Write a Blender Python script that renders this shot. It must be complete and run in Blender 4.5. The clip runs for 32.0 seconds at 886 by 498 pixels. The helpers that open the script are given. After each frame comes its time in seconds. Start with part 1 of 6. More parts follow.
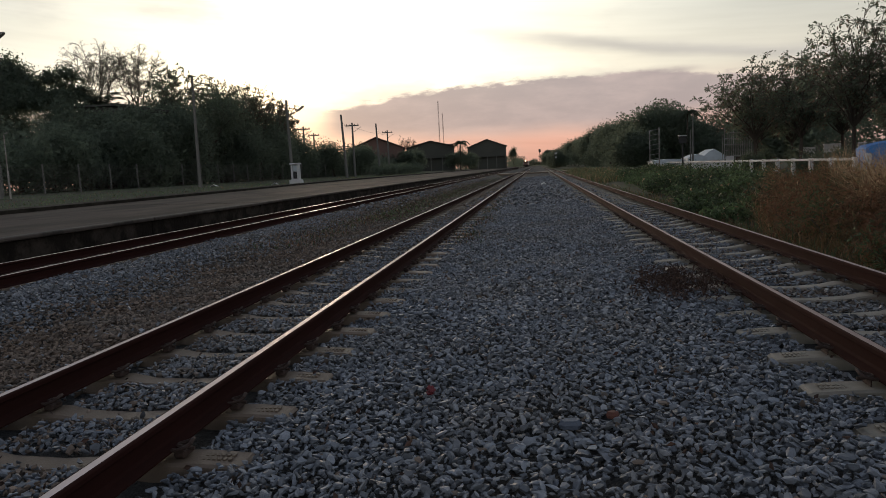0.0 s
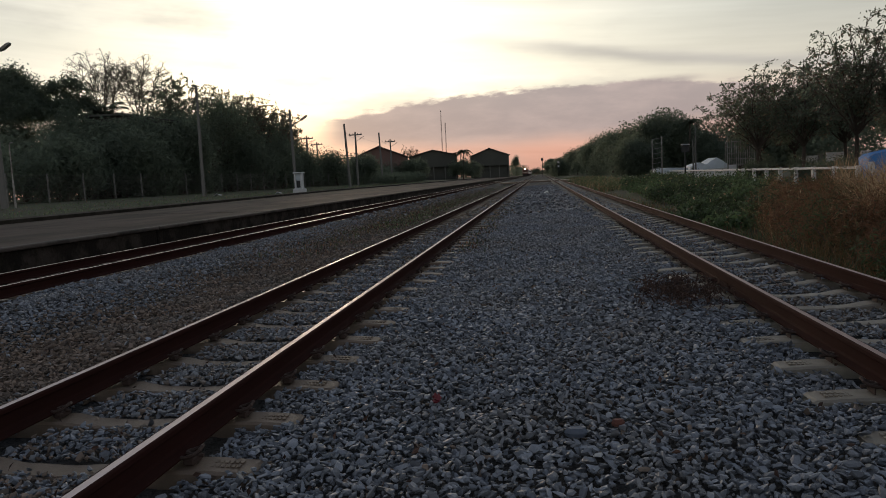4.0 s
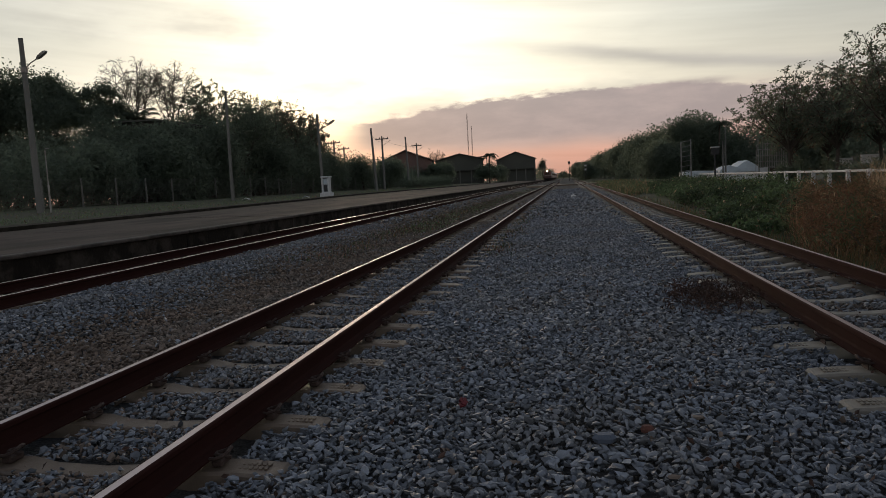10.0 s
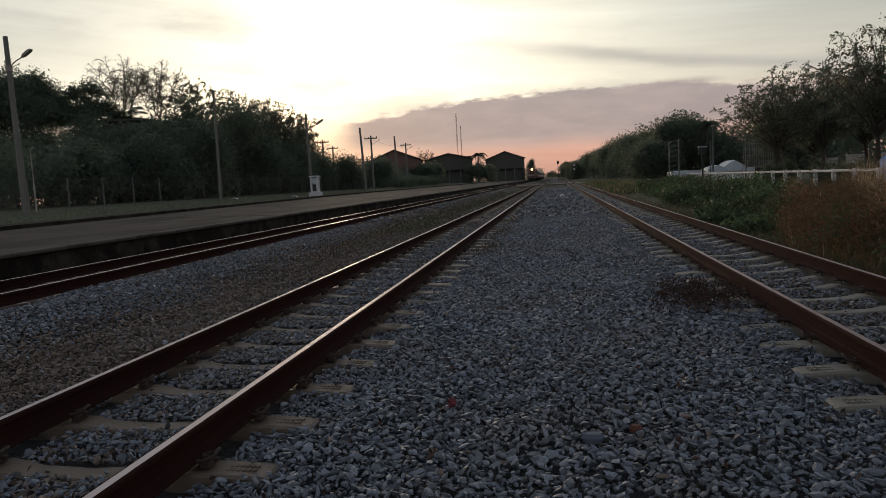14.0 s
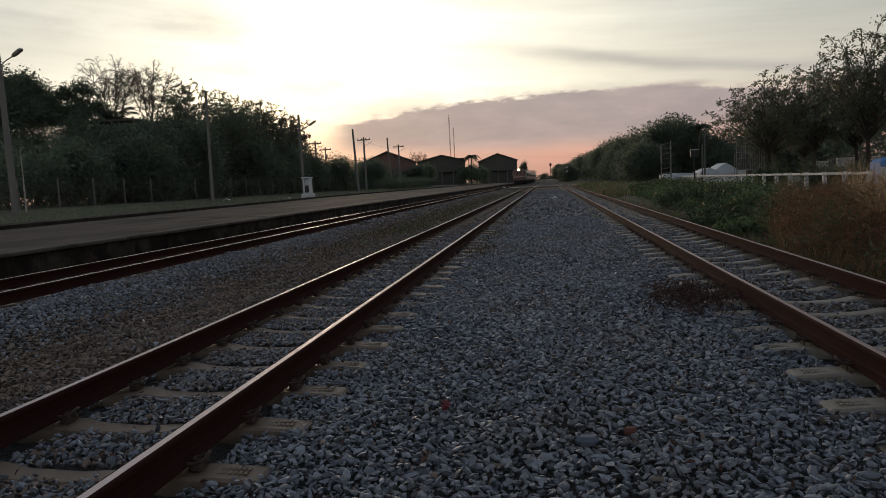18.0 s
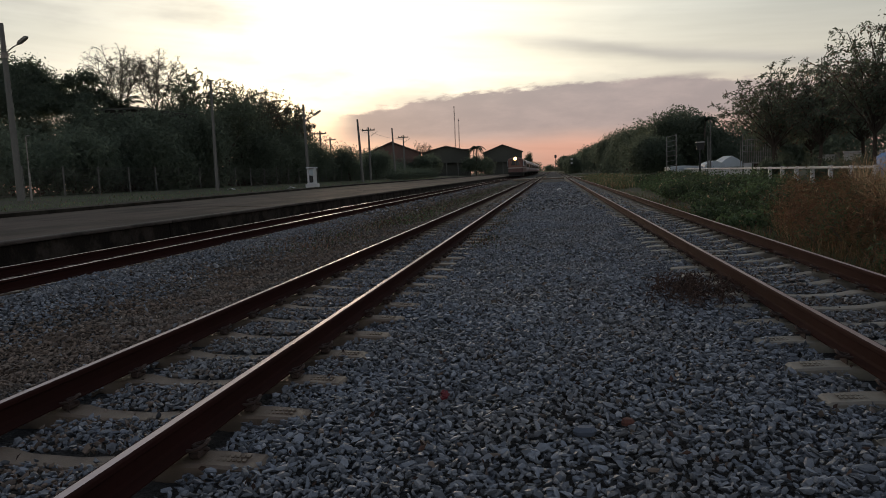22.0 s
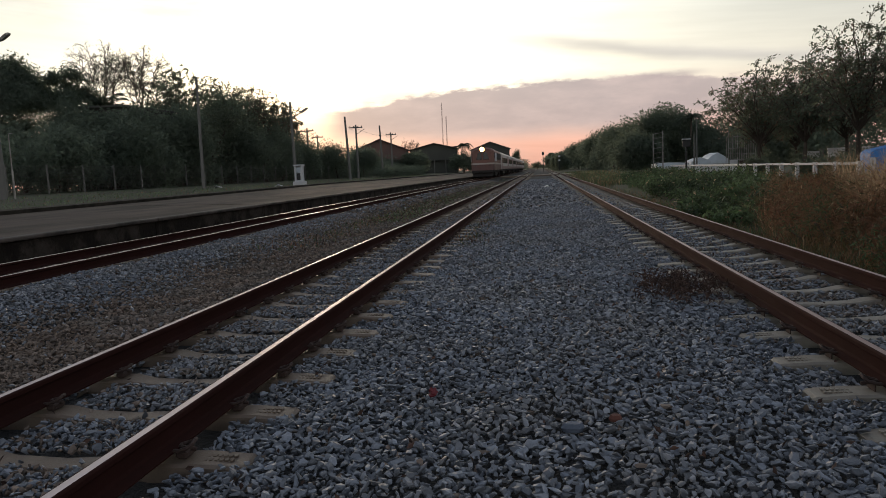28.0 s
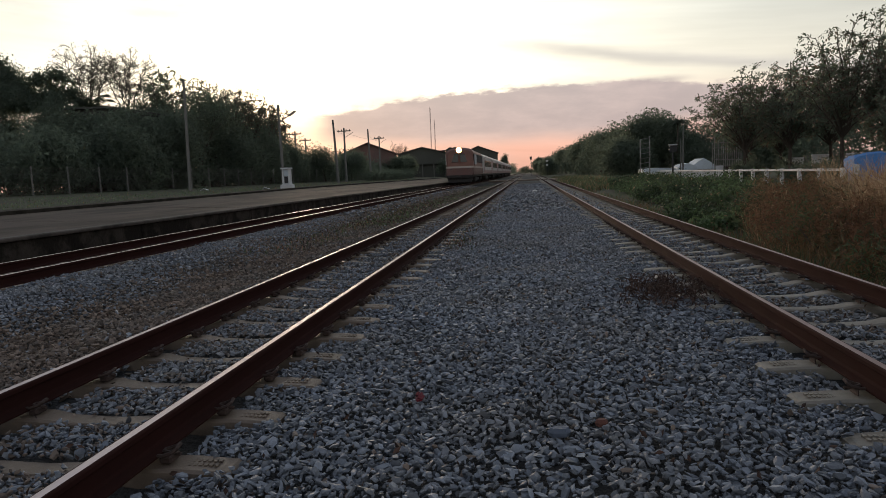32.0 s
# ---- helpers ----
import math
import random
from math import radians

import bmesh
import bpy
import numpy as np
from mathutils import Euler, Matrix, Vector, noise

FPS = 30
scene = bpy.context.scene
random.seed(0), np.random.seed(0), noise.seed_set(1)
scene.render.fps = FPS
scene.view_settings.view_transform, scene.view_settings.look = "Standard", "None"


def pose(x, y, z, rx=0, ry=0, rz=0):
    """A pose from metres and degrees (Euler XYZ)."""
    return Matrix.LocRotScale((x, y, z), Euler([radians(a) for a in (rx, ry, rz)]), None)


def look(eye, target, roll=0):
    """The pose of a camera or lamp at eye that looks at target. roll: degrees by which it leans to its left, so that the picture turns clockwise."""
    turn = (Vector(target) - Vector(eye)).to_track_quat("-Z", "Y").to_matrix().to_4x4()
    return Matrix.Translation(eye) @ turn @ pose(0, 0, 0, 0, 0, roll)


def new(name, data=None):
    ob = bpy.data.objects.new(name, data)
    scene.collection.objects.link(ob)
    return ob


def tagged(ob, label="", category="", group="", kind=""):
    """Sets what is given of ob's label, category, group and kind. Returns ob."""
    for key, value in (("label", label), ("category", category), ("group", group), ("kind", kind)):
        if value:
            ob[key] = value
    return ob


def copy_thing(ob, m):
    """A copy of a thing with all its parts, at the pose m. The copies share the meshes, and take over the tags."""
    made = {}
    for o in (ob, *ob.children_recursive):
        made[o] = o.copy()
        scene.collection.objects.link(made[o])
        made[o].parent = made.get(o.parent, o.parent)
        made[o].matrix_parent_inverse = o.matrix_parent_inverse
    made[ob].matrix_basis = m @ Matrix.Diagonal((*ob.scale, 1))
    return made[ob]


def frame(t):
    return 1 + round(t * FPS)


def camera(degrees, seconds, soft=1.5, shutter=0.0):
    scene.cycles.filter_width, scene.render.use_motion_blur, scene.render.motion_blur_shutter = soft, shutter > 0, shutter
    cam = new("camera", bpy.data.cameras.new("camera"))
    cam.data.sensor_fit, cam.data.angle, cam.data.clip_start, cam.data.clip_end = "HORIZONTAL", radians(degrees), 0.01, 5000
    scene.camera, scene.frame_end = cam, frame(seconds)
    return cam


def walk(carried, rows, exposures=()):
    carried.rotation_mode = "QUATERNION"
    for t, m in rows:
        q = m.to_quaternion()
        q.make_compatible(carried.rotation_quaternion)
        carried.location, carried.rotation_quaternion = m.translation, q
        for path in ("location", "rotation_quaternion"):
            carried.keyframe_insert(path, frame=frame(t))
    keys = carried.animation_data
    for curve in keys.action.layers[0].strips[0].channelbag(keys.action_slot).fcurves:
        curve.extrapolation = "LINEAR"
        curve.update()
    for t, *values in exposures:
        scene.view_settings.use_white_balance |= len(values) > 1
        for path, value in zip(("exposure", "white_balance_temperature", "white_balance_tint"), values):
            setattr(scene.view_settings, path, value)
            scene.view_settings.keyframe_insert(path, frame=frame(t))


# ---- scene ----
# The line of sight: a hand-held camera on the ballast between two metre-gauge tracks, looking along them.
# World: y runs along the tracks, x to the right, z = 0 at the top of the sleepers.
cam = camera(65.0, 32.0, soft=0.9)
ROWS = [
    (0, -0.0000, 0.0000, 1.2000, 7.633, -6.540, 2.848),
    (0.5, 0.0001, -0.0075, 1.2007, 7.698, -6.366, 2.925),
    (1, -0.0019, -0.0080, 1.2038, 7.531, -6.094, 2.968),
    (1.5, -0.0100, -0.0149, 1.2050, 7.724, -5.992, 2.913),
    (2, -0.0085, -0.0186, 1.2039, 7.703, -6.031, 3.085),
    (2.5, -0.0039, -0.0320, 1.2074, 7.592, -5.697, 3.062),
    (4.5, -0.0138, -0.0365, 1.2045, 8.064, -5.889, 2.832),
    (5, -0.0095, -0.0357, 1.2035, 8.383, -5.981, 2.938),
    (5.5, -0.0054, -0.0351, 1.2032, 8.427, -6.073, 2.988),
    (6, -0.0099, -0.0299, 1.2008, 8.612, -5.926, 2.930),
    (6.5, -0.0097, -0.0286, 1.2034, 8.733, -5.785, 3.189),
    (7, -0.0116, -0.0290, 1.2021, 8.947, -5.769, 3.080),
    (7.5, -0.0119, -0.0261, 1.2025, 9.050, -5.794, 3.074),
    (8, -0.0187, -0.0270, 1.2047, 9.663, -5.947, 2.576),
    (8.5, -0.0158, -0.0294, 1.2065, 9.937, -5.454, 2.900),
    (9, -0.0161, -0.0295, 1.2057, 10.097, -5.307, 3.069),
    (9.5, -0.0154, -0.0263, 1.2022, 10.162, -5.310, 3.217),
    (10, -0.0156, -0.0273, 1.2039, 10.003, -5.388, 3.059),
    (10.5, -0.0156, -0.0257, 1.2041, 9.692, -5.328, 3.081),
    (11, -0.0165, -0.0202, 1.2041, 9.622, -5.477, 3.052),
    (11.5, -0.0153, -0.0251, 1.2049, 9.696, -5.399, 3.100),
    (12, -0.0180, -0.0213, 1.2047, 9.680, -5.505, 3.006),
    (12.5, -0.0199, -0.0248, 1.2051, 9.470, -5.169, 3.029),
    (13, -0.0173, -0.0260, 1.2036, 9.463, -5.337, 3.219),
    (13.5, -0.0145, -0.0268, 1.2058, 9.254, -5.562, 3.266),
    (14, -0.0142, -0.0216, 1.2063, 9.115, -5.474, 3.053),
    (14.5, -0.0135, -0.0178, 1.2043, 9.124, -5.357, 3.140),
    (16.5, -0.0196, -0.0026, 1.2041, 8.702, -5.350, 3.090),
    (17, -0.0195, 0.0023, 1.2019, 8.755, -5.036, 3.096),
    (17.5, -0.0220, -0.0054, 1.2044, 8.817, -5.217, 3.056),
    (18, -0.0246, -0.0021, 1.2024, 8.515, -5.358, 2.847),
    (18.5, -0.0262, -0.0012, 1.2019, 8.571, -5.568, 2.561),
    (19, -0.0235, -0.0025, 1.2035, 8.787, -5.405, 2.519),
    (19.5, -0.0179, -0.0032, 1.1998, 8.836, -5.494, 2.676),
    (20, -0.0153, -0.0005, 1.1991, 8.798, -5.739, 2.520),
    (20.5, -0.0088, -0.0064, 1.2011, 8.405, -5.771, 2.319),
    (21, -0.0065, -0.0073, 1.1993, 8.677, -6.105, 2.370),
    (21.5, -0.0049, -0.0022, 1.1972, 8.596, -6.069, 2.384),
    (22, -0.0026, -0.0009, 1.1977, 8.903, -6.075, 2.451),
    (22.5, -0.0037, 0.0013, 1.1990, 8.937, -6.228, 2.443),
    (23, -0.0071, 0.0007, 1.1999, 8.924, -6.448, 2.619),
    (23.5, -0.0139, 0.0001, 1.2007, 9.056, -6.366, 2.428),
    (24, -0.0155, 0.0090, 1.1979, 8.857, -6.455, 2.594),
    (24.5, -0.0186, 0.0044, 1.1981, 9.012, -6.331, 2.525),
    (26.5, -0.0069, -0.0013, 1.2020, 8.287, -6.134, 2.897),
    (27, -0.0058, -0.0017, 1.2004, 8.370, -6.063, 3.005),
    (27.5, -0.0015, -0.0032, 1.2000, 7.968, -6.241, 2.812),
    (28, -0.0017, 0.0028, 1.1977, 7.902, -6.337, 2.577),
    (28.5, 0.0010, 0.0001, 1.1985, 7.732, -6.283, 2.267),
    (29, 0.0033, 0.0014, 1.1992, 7.766, -6.371, 2.269),
    (29.5, 0.0002, 0.0108, 1.1974, 7.614, -6.219, 2.250),
    (30, 0.0016, 0.0042, 1.1973, 7.612, -6.442, 2.273),
    (30.5, 0.0023, 0.0030, 1.1978, 7.305, -6.348, 2.330),
    (31, 0.0020, 0.0022, 1.1964, 7.114, -6.234, 2.350),
    (31.5, 0.0029, 0.0051, 1.1997, 6.998, -6.395, 2.335),
    (32, 0.0013, 0.0044, 1.1990, 6.930, -6.054, 2.247),
]
walk(cam, [(t, pose(x, y, z, 90 + pitch, roll, yaw)) for t, x, y, z, yaw, pitch, roll in ROWS],
     exposures=[(0.0, 0.10), (2.0, 0.05), (5.0, -0.05), (9.0, -0.10), (17.0, -0.08), (20.0, -0.12), (22.0, -0.10), (24.0, 0.18), (27.0, 0.32), (32.0, 0.34)])

# ---- light ----
SUN_AZ, SUN_EL = -20.0, 4.0          # degrees; azimuth from +y towards +x


def node(tree, kind, **values):
    n = tree.nodes.new(kind)
    for key, value in values.items():
        if key in n.inputs:
            n.inputs[key].default_value = value
    return n


def math_node(tree, op, a, b=None, c=None, clamp=False):
    n = tree.nodes.new("ShaderNodeMath")
    n.operation, n.use_clamp = op, clamp
    for i, v in enumerate((a, b, c)):
        if v is None:
            continue
        if isinstance(v, (int, float)):
            n.inputs[i].default_value = v
        else:
            tree.links.new(v, n.inputs[i])
    return n.outputs[0]


def ramp_node(tree, fac, stops, ease="LINEAR"):
    n = tree.nodes.new("ShaderNodeValToRGB")
    n.color_ramp.interpolation = ease
    els = n.color_ramp.elements
    while len(els) < len(stops):
        els.new(0.5)
    for e, (p, col) in zip(els, stops):
        e.position, e.color = p, (*col, 1) if len(col) == 3 else col
    tree.links.new(fac, n.inputs[0])
    return n.outputs[0]


def mix_node(tree, fac, a, b, blend="MIX"):
    n = tree.nodes.new("ShaderNodeMix")
    n.data_type, n.blend_type = "RGBA", blend
    for sock, v in ((n.inputs[0], fac), (n.inputs[6], a), (n.inputs[7], b)):
        if isinstance(v, (int, float)):
            sock.default_value = v
        elif isinstance(v, tuple):
            sock.default_value = (*v, 1)
        else:
            tree.links.new(v, sock)
    return n.outputs[2]


def smooth(tree, v, lo, hi):
    n = tree.nodes.new("ShaderNodeMapRange")
    n.interpolation_type = "SMOOTHSTEP"
    tree.links.new(v, n.inputs[0])
    n.inputs[1].default_value, n.inputs[2].default_value = lo, hi
    return n.outputs[0]


def make_sky():
    world = bpy.data.worlds.new("dusk_sky")
    world.use_nodes = True
    scene.world = world
    t = world.node_tree
    t.nodes.clear()
    L = t.links.new
    out = t.nodes.new("ShaderNodeOutputWorld")
    coord = t.nodes.new("ShaderNodeTexCoord")
    sep = t.nodes.new("ShaderNodeSeparateXYZ")
    L(coord.outputs["Generated"], sep.inputs[0])
    deg = 180 / math.pi
    az = math_node(t, "MULTIPLY", math_node(t, "ARCTAN2", sep.outputs[0], sep.outputs[1]), deg)
    el = math_node(t, "MULTIPLY", math_node(t, "ARCSINE", sep.outputs[2]), deg)
    flat = t.nodes.new("ShaderNodeCombineXYZ")
    L(az, flat.inputs[0])
    L(math_node(t, "MULTIPLY", el, 3.2), flat.inputs[1])

    def cloud_noise(scale, detail=5.0, rough=0.55, seed=0.0):
        n = node(t, "ShaderNodeTexNoise", Scale=scale, Detail=detail, Roughness=rough)
        m = t.nodes.new("ShaderNodeVectorMath")
        m.operation = "ADD"
        L(flat.outputs[0], m.inputs[0])
        m.inputs[1].default_value = (seed, seed * 0.7, seed * 1.3)
        L(m.outputs[0], n.inputs["Vector"])
        return math_node(t, "SUBTRACT", n.outputs[0], 0.5)

    # clear dusk air by height above the horizon
    up = math_node(t, "POWER", math_node(t, "DIVIDE", math_node(t, "MAXIMUM", el, 0.0), 90.0), 0.5)
    air = ramp_node(t, up, SKY_AIR)
    # broad glow where the sun has gone behind the cloud
    dx = math_node(t, "DIVIDE", math_node(t, "SUBTRACT", az, SUN_AZ + 5.0), GLOW[0])
    dy = math_node(t, "DIVIDE", math_node(t, "SUBTRACT", el, GLOW[2]), GLOW[1])
    r2 = math_node(t, "ADD", math_node(t, "MULTIPLY", dx, dx), math_node(t, "MULTIPLY", dy, dy))
    glow = math_node(t, "EXPONENT", math_node(t, "MULTIPLY", r2, -1.0))
    glow = math_node(t, "MULTIPLY", glow, smooth(t, el, 3.0, 8.0))
    col = mix_node(t, glow, air, GLOW[3], "ADD")
    # brighter patch low down, just clear of the cloud's end
    ex = math_node(t, "DIVIDE", math_node(t, "SUBTRACT", az, -20.5), 6.5)
    ey = math_node(t, "DIVIDE", math_node(t, "SUBTRACT", el, 6.0), 4.5)
    core = math_node(t, "EXPONENT", math_node(t, "MULTIPLY", math_node(t, "ADD", math_node(t, "MULTIPLY", ex, ex), math_node(t, "MULTIPLY", ey, ey)), -1.0))
    col = mix_node(t, core, col, CORE, "ADD")
    # side of the sky away from the sun is dimmer
    away = smooth(t, math_node(t, "ABSOLUTE", math_node(t, "SUBTRACT", az, SUN_AZ)), 7, 102)
    col = mix_node(t, away, col, mix_node(t, 1.0, col, AWAY, "MULTIPLY"))
    # brightening added to the unseen sky behind the viewer, to fill camera-facing sides
    back = smooth(t, math_node(t, "ABSOLUTE", math_node(t, "SUBTRACT", az, SUN_AZ)), 75, 140)
    col = mix_node(t, back, col, mix_node(t, 1.0, col, BACK, "MULTIPLY"))
    # low pale belt added to the unseen sky opposite the sunset, as more fill
    bx = math_node(t, "DIVIDE", math_node(t, "SUBTRACT", el, BELT[0]), BELT[1])
    belt = math_node(t, "EXPONENT", math_node(t, "MULTIPLY", math_node(t, "MULTIPLY", bx, bx), -1.0))
    col = mix_node(t, math_node(t, "MULTIPLY", belt, back), col, BELT[2], "ADD")
    # thin high streaks
    wob = cloud_noise(0.10, 4.0, 0.5, 3.0)
    line = math_node(t, "ADD", math_node(t, "MULTIPLY", az, 0.145), el)
    off = math_node(t, "SUBTRACT", math_node(t, "ADD", line, math_node(t, "MULTIPLY", wob, 1.3)), 9.9)
    streak = math_node(t, "EXPONENT", math_node(t, "MULTIPLY", math_node(t, "MULTIPLY", off, off), -2.8))
    streak = math_node(t, "MULTIPLY", streak, smooth(t, az, -14, 9))
    col = mix_node(t, math_node(t, "MULTIPLY", streak, 0.8), col, STREAK)
    veil = smooth(t, cloud_noise(0.055, 5.0, 0.6, 11.0), 0.0, 0.28)
    col = mix_node(t, math_node(t, "MULTIPLY", veil, 0.55), col, VEIL)
    # faint long bands in the high haze
    lay = t.nodes.new("ShaderNodeCombineXYZ")
    L(math_node(t, "MULTIPLY", az, 0.045), lay.inputs[0])
    L(math_node(t, "ADD", math_node(t, "MULTIPLY", el, 0.62), math_node(t, "MULTIPLY", az, 0.05)), lay.inputs[1])
    band = node(t, "ShaderNodeTexNoise", Scale=1.0, Detail=4.0, Roughness=0.55)
    L(lay.outputs[0], band.inputs["Vector"])
    gain = math_node(t, "ADD", math_node(t, "MULTIPLY", band.outputs[0], 0.5), 0.74)
    grey = t.nodes.new("ShaderNodeCombineColor")
    for i, k in enumerate((1.0, 1.0, 1.01)):
        L(math_node(t, "MULTIPLY", gain, k), grey.inputs[i])
    col = mix_node(t, 1.0, col, grey.outputs[0], "MULTIPLY")
    # the long cloud bank with a lumpy upper rim
    lump = math_node(t, "ADD", math_node(t, "MULTIPLY", cloud_noise(0.16, 6.0, 0.55, 1.0), 1.3),
                     math_node(t, "MULTIPLY", cloud_noise(0.6, 5.0, 0.6, 5.0), 1.5))
    hump = math_node(t, "MULTIPLY", math_node(t, "SUBTRACT", az, 3.0), 0.067)
    top = math_node(t, "SUBTRACT", 6.95, math_node(t, "MULTIPLY", hump, hump))
    rim = math_node(t, "SUBTRACT", math_node(t, "ADD", top, lump), el)
    upper = smooth(t, rim, -0.10, 0.45)
    lower = smooth(t, math_node(t, "ADD", el, math_node(t, "MULTIPLY", cloud_noise(0.08, 4.0, 0.5, 7.0), 2.4)), 2.0, 4.0)
    side = math_node(t, "MULTIPLY", smooth(t, az, -18.5, -15.0),
                     math_node(t, "SUBTRACT", 1.0, smooth(t, az, 11, 30)))
    mask = math_node(t, "MULTIPLY", math_node(t, "MULTIPLY", upper, lower), side)
    inner = smooth(t, cloud_noise(0.13, 6.0, 0.6, 21.0), -0.12, 0.2)
    col = mix_node(t, math_node(t, "MULTIPLY", mask, 0.93), col, mix_node(t, inner, CLOUD, CLOUD_THIN))
    # a darker wisp at the cloud's far tip
    off = math_node(t, "SUBTRACT", math_node(t, "ADD", el, math_node(t, "MULTIPLY", cloud_noise(0.5, 4.0, 0.5, 15.0), 0.5)), 6.65)
    tip = math_node(t, "EXPONENT", math_node(t, "MULTIPLY", math_node(t, "MULTIPLY", off, off), -14.0))
    tip = math_node(t, "MULTIPLY", tip, math_node(t, "MULTIPLY", smooth(t, az, 6.5, 9.5), math_node(t, "SUBTRACT", 1.0, smooth(t, az, 10.5, 13.5))))
    col = mix_node(t, math_node(t, "MULTIPLY", tip, 0.7), col, CLOUD)
    # real scattering sky underneath, faint so late
    sky = t.nodes.new("ShaderNodeTexSky")
    sky.sky_type, sky.sun_disc = "NISHITA", False
    sky.sun_elevation, sky.sun_rotation = radians(SUN_EL), radians(SUN_AZ)
    col = mix_node(t, 0.004, col, sky.outputs[0], "ADD")
    bg = t.nodes.new("ShaderNodeBackground")
    L(col, bg.inputs[0])
    bg.inputs[1].default_value = 1.0
    L(bg.outputs[0], out.inputs[0])


SKY_AIR = [(0.0, (0.56, 0.32, 0.27)), (0.14, (0.74, 0.40, 0.31)), (0.20, (0.78, 0.52, 0.42)), (0.28, (0.84, 0.77, 0.62)),
           (0.36, (0.70, 0.69, 0.60)), (0.45, (0.60, 0.60, 0.565)), (0.65, (0.33, 0.365, 0.405)), (1.0, (0.175, 0.215, 0.28))]
GLOW = (18.5, 15.0, 12.0, (0.95, 0.84, 0.60))
CORE = (0.75, 0.55, 0.28)
# added fill from the unseen rear sky: overall gain, then the low belt
BACK = (1.7, 1.6, 1.5)
BELT = (14.0, 16.0, (0.22, 0.22, 0.20))
AWAY = (0.31, 0.355, 0.44)
STREAK = (0.50, 0.47, 0.43)
VEIL = (0.52, 0.49, 0.45)
CLOUD = (0.385, 0.32, 0.32)
CLOUD_THIN = (0.50, 0.40, 0.385)
make_sky()

sun = new("sun", bpy.data.lights.new("sun", "SUN"))
sun.data.energy, sun.data.angle, sun.data.color = 1.0, radians(10), (1.0, 0.74, 0.54)
sun.matrix_world = look((0, 0, 50), (-math.sin(radians(SUN_AZ)) * 50, -math.cos(radians(SUN_AZ)) * 50,
                                     50 - 50 * math.tan(radians(SUN_EL))))

# ---- materials ----


def material(name, base, rough=0.8, metal=0.0, vary=0.25, scale=8.0, fine=60.0, bump=0.3, bump_dist=0.01,
             tint=None, tint_scale=1.5, tint_amount=0.5, island=0.0, obj_random=0.0, translucent=0.0, stretch=(1, 1, 1), spec=0.5):
    """A principled surface with colour varied at two scales, a second colour in patches, and fine relief."""
    m = bpy.data.materials.new(name)
    m.use_nodes = True
    t = m.node_tree
    t.nodes.clear()
    L = t.links.new
    out = t.nodes.new("ShaderNodeOutputMaterial")
    b = t.nodes.new("ShaderNodeBsdfPrincipled")
    b.inputs["Roughness"].default_value, b.inputs["Metallic"].default_value = rough, metal
    b.inputs["Specular IOR Level"].default_value = spec
    coord = t.nodes.new("ShaderNodeTexCoord")
    mp = t.nodes.new("ShaderNodeMapping")
    mp.inputs["Scale"].default_value = stretch
    L(coord.outputs["Object"], mp.inputs[0])

    def tex(s, detail=4.0):
        n = node(t, "ShaderNodeTexNoise", Scale=s, Detail=detail, Roughness=0.6)
        L(mp.outputs[0], n.inputs["Vector"])
        return n.outputs[0]
    big, small = tex(scale), tex(fine, 3.0)
    col = base
    if tint:
        patch = smooth(t, tex(tint_scale, 5.0), 0.42, 0.62)
        col = mix_node(t, math_node(t, "MULTIPLY", patch, tint_amount), base, tint)
    gain = math_node(t, "ADD", math_node(t, "MULTIPLY", big, 2 * vary), 1 - vary)
    gain = math_node(t, "MULTIPLY", gain, math_node(t, "ADD", math_node(t, "MULTIPLY", small, vary), 1 - vary / 2))
    if island:
        g = t.nodes.new("ShaderNodeNewGeometry")
        r = g.outputs["Random Per Island"]
        gain = math_node(t, "MULTIPLY", gain, math_node(t, "ADD", math_node(t, "MULTIPLY", r, 2 * island), 1 - island))
    if obj_random:
        o = t.nodes.new("ShaderNodeObjectInfo")
        gain = math_node(t, "MULTIPLY", gain, math_node(t, "ADD", math_node(t, "MULTIPLY", o.outputs["Random"], 2 * obj_random), 1 - obj_random))
    gray = t.nodes.new("ShaderNodeCombineColor")
    for i in range(3):
        L(gain, gray.inputs[i])
    col = mix_node(t, 1.0, col, gray.outputs[0], "MULTIPLY")
    L(col, b.inputs["Base Color"])
    L(math_node(t, "ADD", rough - 0.12, math_node(t, "MULTIPLY", big, 0.24), clamp=True), b.inputs["Roughness"])
    if bump:
        bp = node(t, "ShaderNodeBump", Strength=bump, Distance=bump_dist)
        L(small, bp.inputs["Height"])
        L(bp.outputs[0], b.inputs["Normal"])
    if translucent:
        tr = t.nodes.new("ShaderNodeBsdfTranslucent")
        L(col, tr.inputs[0])
        mx = t.nodes.new("ShaderNodeMixShader")
        mx.inputs[0].default_value = translucent
        L(b.outputs[0], mx.inputs[1])
        L(tr.outputs[0], mx.inputs[2])
        L(mx.outputs[0], out.inputs[0])
    else:
        L(b.outputs[0], out.inputs[0])
    return m


def glow_material(name, color, strength):
    m = bpy.data.materials.new(name)
    m.use_nodes = True
    b = m.node_tree.nodes["Principled BSDF"]
    b.inputs["Base Color"].default_value = (*color, 1)
    b.inputs["Emission Color"].default_value = (*color, 1)
    b.inputs["Emission Strength"].default_value = strength
    return m


